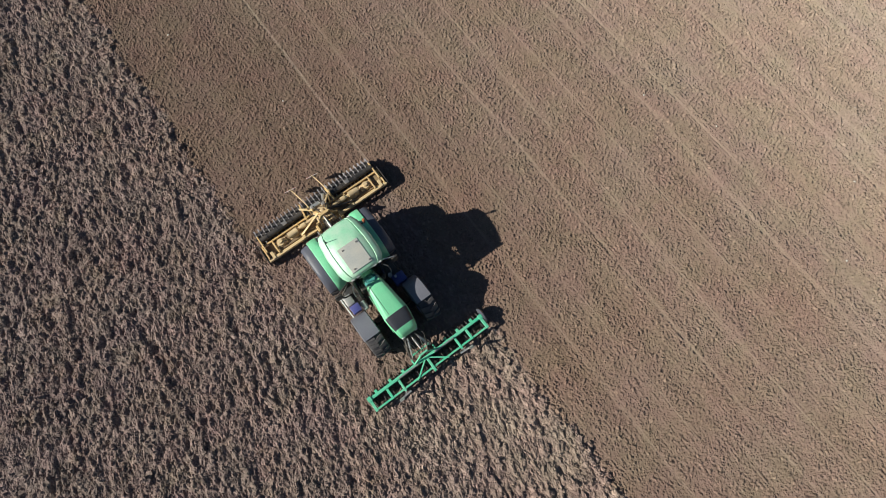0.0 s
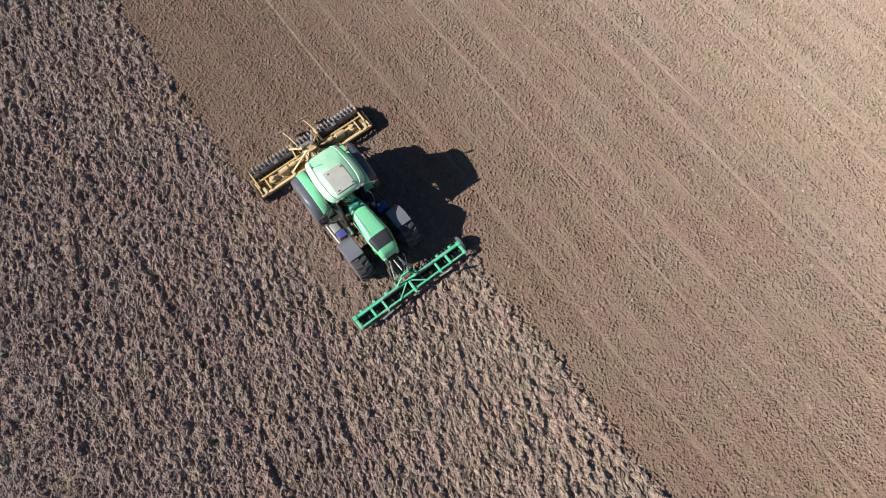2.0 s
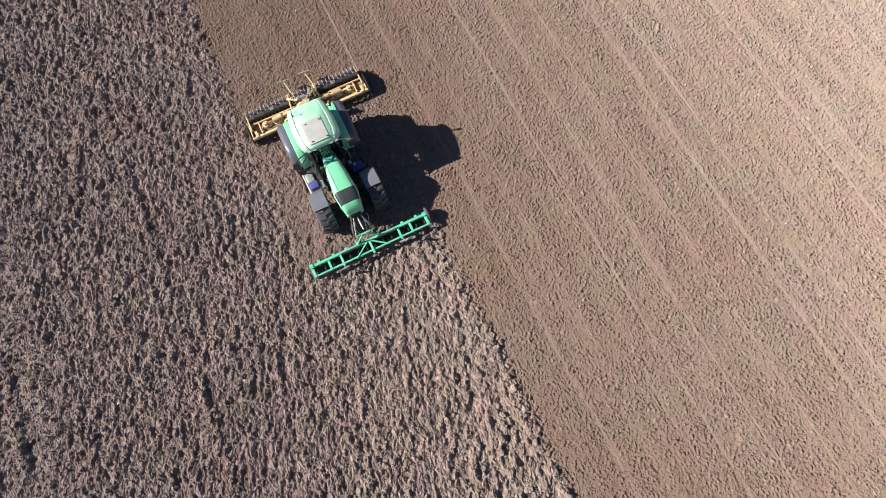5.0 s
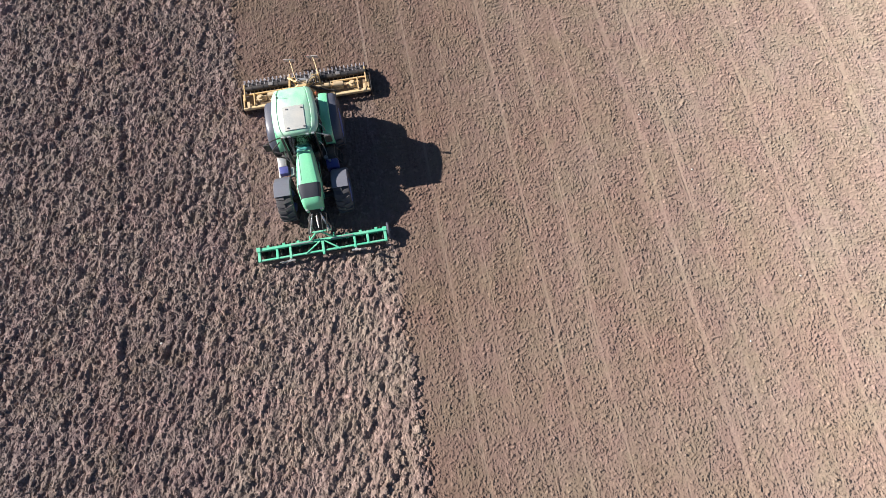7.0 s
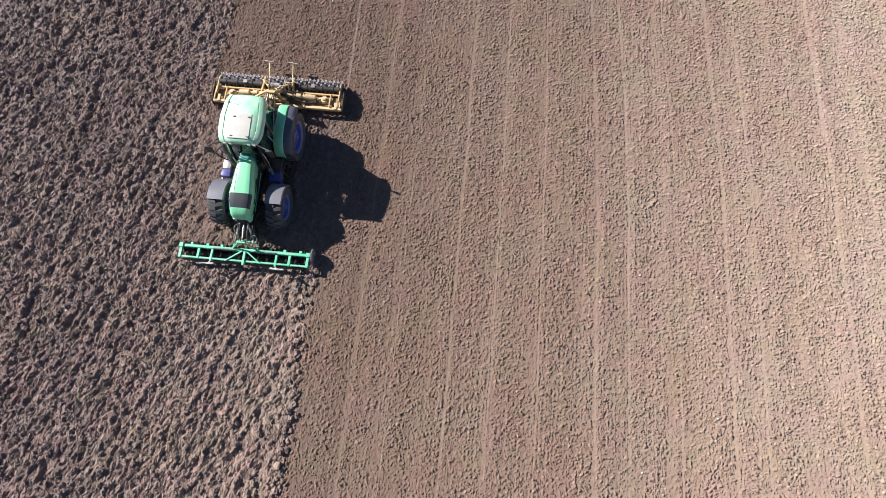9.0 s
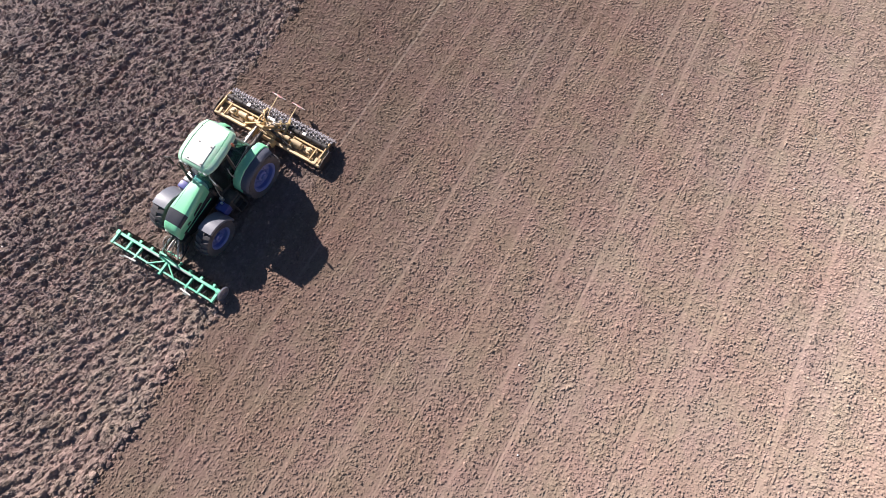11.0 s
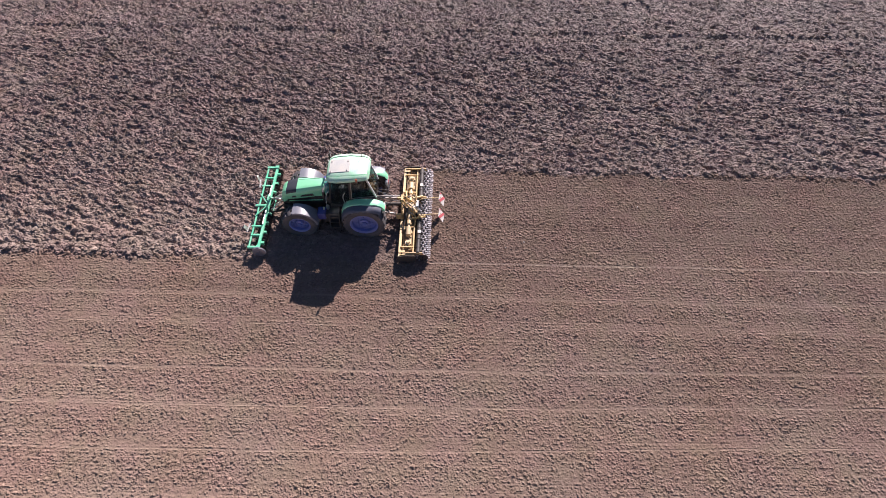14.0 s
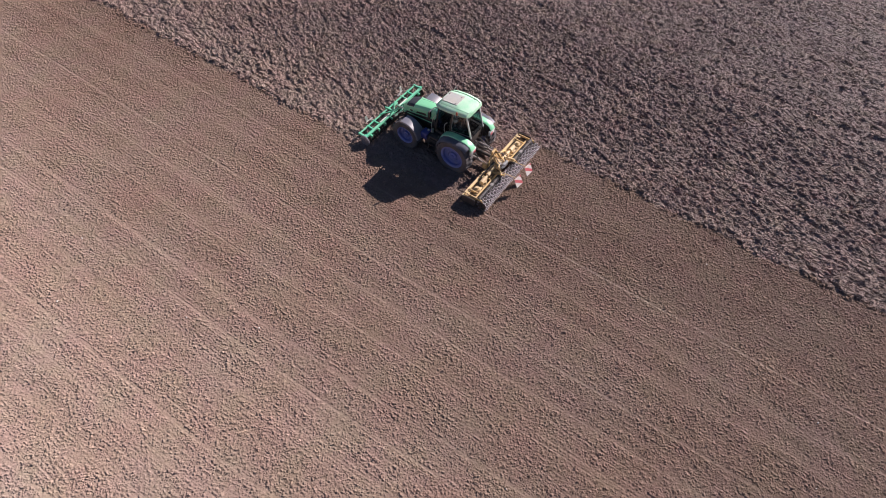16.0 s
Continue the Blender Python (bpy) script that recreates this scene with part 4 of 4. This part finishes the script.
    bm = bmesh.new()
    box(bm, -1.08, -0.80, -1.58, -1.22, 1.02, 1.14, 0.02, 2)
    part("battery_cover", bm, SILVER, tractor, "bright metal battery cover", True)
    bm = bmesh.new()
    bar(bm, (-1.12, -2.0, 0.80), (-1.14, -1.05, 0.80), 0.05, 0.16, 0.01)
    part("step_rail", bm, WHITE, tractor, "pale rail beside the right steps")
    bm = bmesh.new()
    hose(bm, [(-0.70, -1.30, 1.1), (-0.98, -1.36, 1.5), (-1.02, -1.40, 2.0), (-0.72, -1.30, 2.3)], 0.022, 8)
    part("hand_rail", bm, BLACK, tractor, "black hand rail at the cab door", True)
    for sd in (-1, 1):
        for k, z in enumerate((0.42, 0.68, 0.94)):
            bm = bmesh.new()
            x0, x1 = sd * (0.86 - 0.06 * k), sd * (1.12 - 0.06 * k)
            box(bm, min(x0, x1), max(x0, x1), -1.42, -1.06, z, z + 0.035, 0.008)
            part("step", bm, BLACK, tractor)
        bm = bmesh.new()
        bar(bm, (sd * 1.08, -1.44, 0.4), (sd * 0.9, -1.44, 1.1), 0.025, 0.06)
        bar(bm, (sd * 1.08, -1.04, 0.4), (sd * 0.9, -1.04, 1.1), 0.025, 0.06)
        part("step_frame", bm, BLACK, tractor)
        bm = bmesh.new()
        hose(bm, [(sd * 0.62, -1.50, 1.15), (sd * 0.68, -1.52, 1.5), (sd * 0.66, -1.46, 1.95), (sd * 0.56, -1.36, 2.1)], 0.016, 8)
        part("grab_rail", bm, SILVER, tractor, "", True)
    bm = bmesh.new()                                                     # exhaust stack on the right pillar
    rod(bm, (-0.53, -1.56, 1.1), (-0.53, -1.54, 1.9), 0.055, 14)
    rod(bm, (-0.53, -1.54, 1.9), (-0.54, -1.42, 2.72), 0.04, 12)
    part("exhaust", bm, BLACK, tractor, "black exhaust stack beside the cab", True)
    # front linkage
    bm = bmesh.new()
    box(bm, -0.28, 0.28, -3.5, -3.1, 0.48, 0.82, 0.03)
    for sd in (-1, 1):
        bar(bm, (sd * 0.3, -3.35, 0.58), (sd * 0.4, -4.02, 0.50), 0.06, 0.10)
        rod(bm, (sd * 0.22, -3.42, 0.85), (sd * 0.36, -3.8, 0.58), 0.035, 8)
    part("front_linkage", bm, BLACK, tractor)
    bm = bmesh.new()
    rod(bm, (0.0, -3.46, 0.95), (0.02, -4.0, 0.92), 0.028, 10)
    rod(bm, (0.0, -3.60, 0.945), (0.015, -3.86, 0.926), 0.045, 10)
    part("front_top_link", bm, STEEL, tractor, "worn steel top link", True)
    for sd in (-1, 1):
        bm = bmesh.new()
        rod(bm, (sd * 0.12, -3.44, 1.02), (sd * 0.34, -4.02, 0.60), 0.024, 8)
        rod(bm, (sd * 0.18, -3.60, 0.905), (sd * 0.26, -3.82, 0.745), 0.038, 8)
        part("lift_strut", bm, SILVER, tractor, "bright lift strut of the front linkage", True)
    # rear linkage
    bm = bmesh.new()
    for sd in (-1, 1):
        bar(bm, (sd * 0.34, 0.28, 0.62), (sd * 0.45, 1.32, 0.58), 0.06, 0.10)
        rod(bm, (sd * 0.36, 0.32, 1.22), (sd * 0.42, 0.98, 0.64), 0.032, 8)
        bar(bm, (sd * 0.33, 0.12, 1.25), (sd * 0.36, 0.5, 1.32), 0.06, 0.09)
    box(bm, -0.3, 0.3, 0.25, 0.45, 0.6, 1.25, 0.04)
    part("rear_linkage", bm, STEEL, tractor, "worn steel lower links and lift rods")
    bm = bmesh.new()
    rod(bm, (0.0, 0.42, 1.18), (0.0, 1.42, 1.22), 0.03, 10)
    rod(bm, (0.0, 0.7, 1.19), (0.0, 1.15, 1.21), 0.05, 10)
    part("rear_top_link", bm, STEEL, tractor, "worn steel top link", True)
    bm = bmesh.new()
    rod(bm, (0.0, 0.4, 0.68), (0.0, 1.5, 0.70), 0.075, 12)
    part("drive_shaft", bm, BLACK, tractor, "", True)
    for k, x in enumerate((-0.2, -0.1, 0.12, 0.2, 0.27)):
        bm = bmesh.new()
        hose(bm, [(x, 0.4, 1.35), (x * 1.3, 0.85, 1.3 - 0.06 * k), (x * 1.1, 1.15, 1.05 + 0.05 * k), (x * 0.9, 1.5, 1.1)], 0.013, 6)
        part("hydraulic_hose", bm, BLACK, tractor, "", True)
    for k, (x, y1) in enumerate(((-0.16, -4.05), (-0.08, -4.1), (0.1, -4.05), (0.2, -4.1))):
        bm = bmesh.new()
        hose(bm, [(x * 0.7, -3.4, 0.9), (x * 1.8, -3.62, 1.02 + 0.04 * k), (x * 1.5, -3.85, 0.95), (x, y1, 0.62)], 0.014, 6)
        part("hydraulic_hose", bm, BLACK if k % 2 else STEEL, tractor, "", True)


tractor_body()


# ---- power harrow behind the tractor ----
def power_harrow():
    h = thing("power_harrow", (0.05, 0, 0), "worn yellow power harrow with toothed packer roller", "harrow")
    L = 2.42
    bm = bmesh.new()
    bar(bm, (-L, 1.50, 0.36), (L, 1.50, 0.36), 0.11, 0.13, 0.015)
    part("front_beam", bm, YELLOW_PALE, h, "pale yellow front beam")
    bm = bmesh.new()
    box(bm, -L, L, 1.60, 2.02, 0.20, 0.36, 0.04, 2)
    part("gear_trough", bm, TROUGH, h, "tan gear trough dusted with soil")
    bm = bmesh.new()
    bar(bm, (-L, 2.05, 0.42), (L, 2.05, 0.42), 0.06, 0.08, 0.01)
    part("rear_beam", bm, YELLOW, h)
    for x in (-2.36, -1.97, -0.95, 0.95, 1.97, 2.36):
        bm = bmesh.new()
        bar(bm, (x, 1.52, 0.45), (x, 2.05, 0.45), 0.05, 0.07)
        part("cross_rib", bm, YELLOW, h)
    for x in (-1.75, -1.2, 1.2, 1.75):
        bm = bmesh.new()
        rod(bm, (x, 1.83, 0.34), (x, 1.83, 0.48), 0.16, 16, 0.13)
        rod(bm, (x, 1.83, 0.48), (x, 1.83, 0.56), 0.085, 12, 0.07)
        box(bm, x - 0.22, x + 0.22, 1.71, 1.95, 0.345, 0.40, 0.02)
        for e in (-0.17, 0.17):
            bar(bm, (x + e, 1.72, 0.43), (x + e * 0.4, 1.83, 0.47), 0.03, 0.05, 0.006)
        part("rotor_housing", bm, CAST, h, "", True)
    for sd in (-1, 1):
        bm = bmesh.new()
        rod(bm, (sd * 0.35, 1.82, 0.62), (sd * 1.05, 1.82, 0.56), 0.055, 12)
        rod(bm, (sd * 0.72, 1.82, 0.588), (sd * 0.9, 1.82, 0.575), 0.09, 12)
        rod(bm, (sd * 1.05, 1.82, 0.56), (sd * 1.42, 1.82, 0.53), 0.11, 14)
        part("drive_tube", bm, CAST, h, "", True)
        bm = bmesh.new()                                                # end plates
        co = [(1.40, 0.12), (1.44, 0.42), (1.75, 0.52), (2.15, 0.52), (2.2, 0.30), (2.1, 0.08), (1.6, 0.05)]
        loft(bm, [[(sd * (L + 0.02), y, z) for y, z in co], [(sd * (L + 0.045), y, z) for y, z in co]])
        # the dark colour holds the plate's shade as well as its soil
        part("end_plate", bm, STEEL_DARK, h, "side plate coloured dark for soil and shade")
        bm = bmesh.new()                                                # roller arms
        bar(bm, (sd * 2.30, 1.75, 0.50), (sd * 2.30, 2.42, 0.50), 0.05, 0.10)
        bar(bm, (sd * 2.30, 2.42, 0.52), (sd * 2.30, 2.46, 0.28), 0.05, 0.10)
        part("roller_arm", bm, YELLOW, h)
        bm = bmesh.new()
        bar(bm, (sd * 0.62, 1.75, 0.55), (sd * 0.52, 2.5, 0.66), 0.06, 0.09)
        part("roller_arm", bm, YELLOW, h)
        bm = bmesh.new()                                                # long brace from tower to beam
        if sd < 0:
            bar(bm, (-0.16, 1.70, 1.05), (-1.00, 1.60, 0.48), 0.065, 0.05)
            part("brace", bm, YELLOW, h, "worn yellow diagonal brace")
        else:
            rod(bm, (0.20, 1.72, 0.80), (0.62, 1.66, 0.66), 0.05, 12)
            rod(bm, (0.62, 1.66, 0.66), (1.15, 1.58, 0.48), 0.028, 10)
            part("ram", bm, BLACK, h, "black hydraulic ram", True)
        bm = bmesh.new()
        rod(bm, (sd * 0.25, 1.95, 0.9), (sd * 0.6, 2.35, 0.66), 0.035, 10)
        part("adjusting_strut", bm, YELLOW_PALE, h)
        for k in range(7):
            x = sd * (0.3 + k * 0.33)
            bm = bmesh.new()
            for e in (-0.07, 0.07):
                bar(bm, (x + e, 1.83 + e * 0.5, 0.24), (x + e * 1.2, 1.85 + e * 0.5, -0.03), 0.016, 0.06, 0)
            part("tine", bm, STEEL_DARK, h)
    # headstock
    bm = bmesh.new()
    box(bm, -0.32, 0.32, 1.62, 2.02, 0.34, 0.62, 0.04, 2)
    rod(bm, (0, 1.82, 0.6), (0, 1.82, 0.76), 0.2, 18)
    rod(bm, (0, 1.5, 0.70), (0, 1.85, 0.70), 0.11, 14)
    part("gearbox", bm, CAST, h, "tan central gearbox", True)
    bm = bmesh.new()
    for sd in (-1, 1):
        bar(bm, (sd * 0.42, 1.50, 0.42), (sd * 0.10, 1.52, 1.24), 0.05, 0.12)
        bar(bm, (sd * 0.10, 1.52, 1.22), (sd * 0.26, 2.05, 0.5), 0.05, 0.10)
        box(bm, sd * 0.45 - 0.05, sd * 0.45 + 0.05, 1.26, 1.5, 0.4, 0.70, 0.015)
    bar(bm, (-0.14, 1.52, 1.2), (0.14, 1.52, 1.2), 0.10, 0.10)
    bar(bm, (-0.42, 1.52, 0.75), (0.42, 1.52, 0.75), 0.06, 0.08)
    part("headstock", bm, YELLOW, h, "yellow three-point headstock")
    bm = bmesh.new()
    box(bm, -0.28, 0.1, 2.05, 2.2, 0.55, 0.78, 0.03)
    rod(bm, (0.2, 2.1, 0.62), (0.34, 2.25, 0.9), 0.05, 10)
    part("spring_block", bm, SILVER, h)
    # packer roller
    bm = bmesh.new()
    rod(bm, (-2.34, 2.46, 0.25), (2.34, 2.46, 0.25), 0.20, 20)
    rod(bm, (-2.42, 2.46, 0.25), (2.42, 2.46, 0.25), 0.05, 10)
    roller = part("packer_roller", bm, STEEL_DARK, h, "soil-dark packer roller", True)
    teeth = []
    for k in range(31):
        x = -2.30 + k * 4.60 / 30
        bm = bmesh.new()
        n = 10
        prof = []
        for i in range(n):
            a = 2 * math.pi * (i + 0.5 * (k % 2)) / n
            prof += [(a - 0.24, 0.205), (a - 0.09, 0.295), (a + 0.07, 0.305), (a + 0.14, 0.205)]
        loft(bm, [[(x + dx, 2.46 + r * math.sin(t), 0.25 + r * math.cos(t)) for t, r in prof] for dx in (-0.014, 0.014)])
        part("tooth_ring", bm, TOOTH, roller)
    for sd in (-1, 1):                                                   # black scraper tubes in two halves
        bm = bmesh.new()
        rod(bm, (sd * 0.45, 2.25, 0.50), (sd * 2.28, 2.25, 0.50), 0.095, 14)
        sb = part("scraper_tube", bm, BLACK, h, "black scraper tube", True)
        bm = bmesh.new()
        box(bm, min(sd * 1.2, sd * 1.36), max(sd * 1.2, sd * 1.36), 2.2, 2.34, 0.58, 0.62, 0.008)
        part("scraper_clamp", bm, STEEL, sb)
        for x in (0.62, 1.02, 1.58, 2.0):
            bm = bmesh.new()
            rod(bm, (sd * x, 2.25, 0.50), (sd * (x + 0.05), 2.25, 0.50), 0.113, 14)
            part("collar", bm, STEEL_DARK, sb, "", True)
        for k in range(16):
            bm = bmesh.new()
            x = sd * (0.5 + k * 0.117)
            bar(bm, (x, 2.26, 0.50), (x, 2.36, 0.40), 0.05, 0.012, 0)
            part("scraper", bm, STEEL_DARK, sb)
    # hoses, valve block and levelling screw round the tower
    for k, (x, z) in enumerate(((-0.30, 0.95), (-0.12, 1.15), (0.15, 1.05), (0.34, 0.9))):
        bm = bmesh.new()
        hose(bm, [(x * 0.6, 1.50, 0.95 + 0.05 * k), (x, 1.72, z), (x * 1.5, 1.95, z - 0.12), (x * 1.3, 2.18, 0.66)], 0.016, 6)
        part("hydraulic_hose", bm, BLACK, h, "", True)
    bm = bmesh.new()
    box(bm, 0.10, 0.30, 1.92, 2.06, 0.70, 0.86, 0.02)
    part("valve_block", bm, STEEL, h)
    for x in (-0.34, 0.40):
        bm = bmesh.new()
        rod(bm, (x, 2.02, 0.46), (x * 1.15, 2.10, 0.98), 0.022, 8)
        rod(bm, (x * 1.15 - 0.09, 2.10, 0.98), (x * 1.15 + 0.09, 2.10, 0.98), 0.014, 6)
        part("levelling_screw", bm, YELLOW_PALE, h)
    for x in (-2.2, -1.0, 1.0, 2.2):
        bm = bmesh.new()
        bar(bm, (x, 1.46, 0.44), (x, 1.72, 0.47), 0.10, 0.02, 0.004)
        part("hinge_plate", bm, YELLOW_PALE, h)
    # warning boards on posts
    for x, bx in ((-0.47, -0.30), (0.42, 0.58)):
        bm = bmesh.new()
        hose(bm, [(bx, 2.12, 0.62), (bx * 0.85 + x * 0.15, 2.32, 0.78), (bx * 0.4 + x * 0.6, 2.8, 0.78), (x, 3.13, 0.74)], 0.017, 8)
        post = part("board_post", bm, YELLOW_PALE, h, "", True)
        bm = bmesh.new()
        w = 0.21
        tilt = lambda u, v, d: (x + u, 3.15 + d - 0.47 * v - 0.12 * u, 0.62 + v)
        loft(bm, [[tilt(u, v, 0) for u, v in ((-w, -w), (w, -w), (w, w), (-w, w))], [tilt(u, v, 0.012) for u, v in ((-w, -w), (w, -w), (w, w), (-w, w))]])
        board = part("warning_board", bm, WHITE_FILM, post, "white warning board with red diagonals")
        for o in (-0.21, 0.07):
            bm = bmesh.new()
            pts = [(-w, -w + 0.0), (-w, -w + 0.14), (w, w), (w, w - 0.14)] if o < 0 else [(-w, 0.10), (-w, 0.21), (-0.1, 0.21), (-0.1, 0.205)]
            pts = [(u, min(w, v)) for u, v in pts]
            loft(bm, [[tilt(u, v, 0.016) for u, v in pts], [tilt(u, v, 0.02) for u, v in pts]])
            part("red_stripe", bm, RED, board)
    return h


power_harrow()


# ---- front packer ahead of the tractor ----
def front_packer():
    f = thing("front_packer", (-0.04, 0, 0), "bright green front packer frame with ring roller", "packer")
    bm = bmesh.new()
    bar(bm, (-2.27, -4.26, 0.40), (2.24, -4.26, 0.40), 0.105, 0.13, 0.015)
    part("main_beam", bm, GREEN_FRAME, f, "bright green square main beam")
    bm = bmesh.new()
    bar(bm, (-2.15, -4.65, 0.40), (2.15, -4.65, 0.40), 0.065, 0.07, 0.01)
    part("front_rail", bm, GREEN_FRAME, f)
    for sd in (-1, 1):
        bm = bmesh.new()
        bar(bm, (sd * 2.20, -4.315, 0.40), (sd * 2.20, -4.70, 0.40), 0.10, 0.11, 0.01)
        part("end_member", bm, GREEN_FRAME, f, "green end member of the frame")
        bm = bmesh.new()
        bar(bm, (sd * 1.58, -4.315, 0.40), (sd * 1.58, -4.69, 0.40), 0.09, 0.10, 0.01)
        part("cross_member", bm, GREEN_FRAME, f)
        bm = bmesh.new()
        box(bm, sd * 2.20 - 0.07, sd * 2.20 + 0.07, -4.34, -4.18, 0.466, 0.50, 0.008)
        part("clamp_plate", bm, GREEN_FRAME, f)
        bm = bmesh.new()
        bar(bm, (sd * 1.12, -4.315, 0.40), (sd * 1.12, -4.74, 0.40), 0.08, 0.09, 0.01)
        part("cross_member", bm, GREEN_FRAME, f)
        bm = bmesh.new()
        bar(bm, (sd * 0.06, -4.30, 0.47), (sd * 0.62, -4.70, 0.44), 0.05, 0.05, 0.008)
        part("diagonal_brace", bm, GREEN_FRAME, f)
        bm = bmesh.new()
        bar(bm, (sd * 0.42, -4.05, 0.34), (sd * 0.42, -4.3, 0.40), 0.05, 0.16, 0.01)
        bar(bm, (sd * 0.40, -4.22, 0.46), (sd * 0.08, -4.16, 0.95), 0.05, 0.07, 0.01)
        part("hitch_plate", bm, GREEN_FRAME, f)
        bm = bmesh.new()                                                # pale marker plate on a short arm
        bar(bm, (sd * 1.12, -4.74, 0.42), (sd * 1.20, -4.84, 0.42), 0.04, 0.04, 0.006)
        arm = part("marker_arm", bm, SILVER, f)
        bm = bmesh.new()
        bar(bm, (sd * 0.98, -4.82, 0.44), (sd * 1.46, -4.86, 0.46), 0.06, 0.03, 0.006)
        bar(bm, (sd * 1.34, -4.85, 0.45), (sd * 1.38, -4.93, 0.74), 0.16, 0.02, 0.004)
        part("marker_plate", bm, SILVER, arm, "pale steel marker plate")
        # bright tube drawn long to imitate the glare line on the main beam
        bm = bmesh.new()
        rod(bm, (sd * 0.32, -4.29, 0.49), (sd * 1.08, -4.29, 0.49), 0.028, 8)
        part("pin_glare_tube", bm, SILVER, f)
    bm = bmesh.new()
    bar(bm, (0.02, -4.26, 0.44), (0.02, -4.80, 0.42), 0.09, 0.10, 0.01)
    part("centre_member", bm, GREEN_FRAME, f)
    bm = bmesh.new()
    bar(bm, (-0.16, -4.15, 0.93), (0.16, -4.15, 0.93), 0.06, 0.10, 0.01)
    part("top_link_bracket", bm, GREEN_FRAME, f)
    bm = bmesh.new()
    bar(bm, (-0.3, -3.96, 0.5), (0.42, -3.96, 0.5), 0.05, 0.05, 0.01)
    part("hitch_yoke", bm, GREEN_FRAME, f)
    bm = bmesh.new()
    bar(bm, (0.25, -3.72, 0.52), (0.25, -4.02, 0.52), 0.05, 0.03, 0.006)
    part("tow_eye", bm, STEEL, f)
    for x in (-1.9, -1.35, -0.85, 0.85, 1.35, 1.9):
        bm = bmesh.new()
        box(bm, x - 0.05, x + 0.05, -4.30, -4.10, 0.20, 0.36, 0.01)
        part("bearing_bracket", bm, GREEN_FRAME, f)
    bm = bmesh.new()
    rod(bm, (-2.24, -4.22, 0.17), (2.30, -4.22, 0.17), 0.05, 12)
    shaft = part("roller_shaft", bm, STEEL_DARK, f, "", True)
    rng = random.Random(4)
    for k in range(31):
        x = -2.18 + k * 4.36 / 30
        bm = bmesh.new()
        n = 20
        prof = [(0.06, x - 0.03), (0.13, x - 0.02), (0.18, x - 0.012), (0.19, x), (0.18, x + 0.012), (0.13, x + 0.02), (0.06, x + 0.03)]
        lathe(bm, prof, n, True)
        bmesh.ops.translate(bm, vec=(0, -4.22, 0.17), verts=bm.verts[:])
        part("packer_ring", bm, STEEL_DARK, shaft, "", True)
    bm = bmesh.new()
    lathe(bm, [(0.05, 2.36), (0.22, 2.36), (0.27, 2.33), (0.275, 2.28), (0.05, 2.27)], 24, True)
    rod(bm, (2.3, 0, 0), (2.40, 0, 0), 0.06, 10)
    bmesh.ops.translate(bm, vec=(0, -4.24, 0.26), verts=bm.verts[:])
    part("end_disc", bm, DARK_PLASTIC, f, "dark end disc of the roller", True)
    bm = bmesh.new()
    bar(bm, (-2.16, -4.70, 0.23), (2.16, -4.70, 0.23), 0.025, 0.22, 0.006)
    part("levelling_board", bm, STEEL_DARK, f, "dark soil-scoured levelling board")
    for k in range(14):                                                  # spring tines under the front rails
        x = -2.1 + k * 4.2 / 13
        bm = bmesh.new()
        hose(bm, [(x, -4.58, 0.42), (x, -4.44, 0.34), (x, -4.50, 0.16), (x, -4.58, 0.02)], 0.02, 6, 3)
        part("spring_tine", bm, STEEL_DARK, f, "", True)
    return f


front_packer()
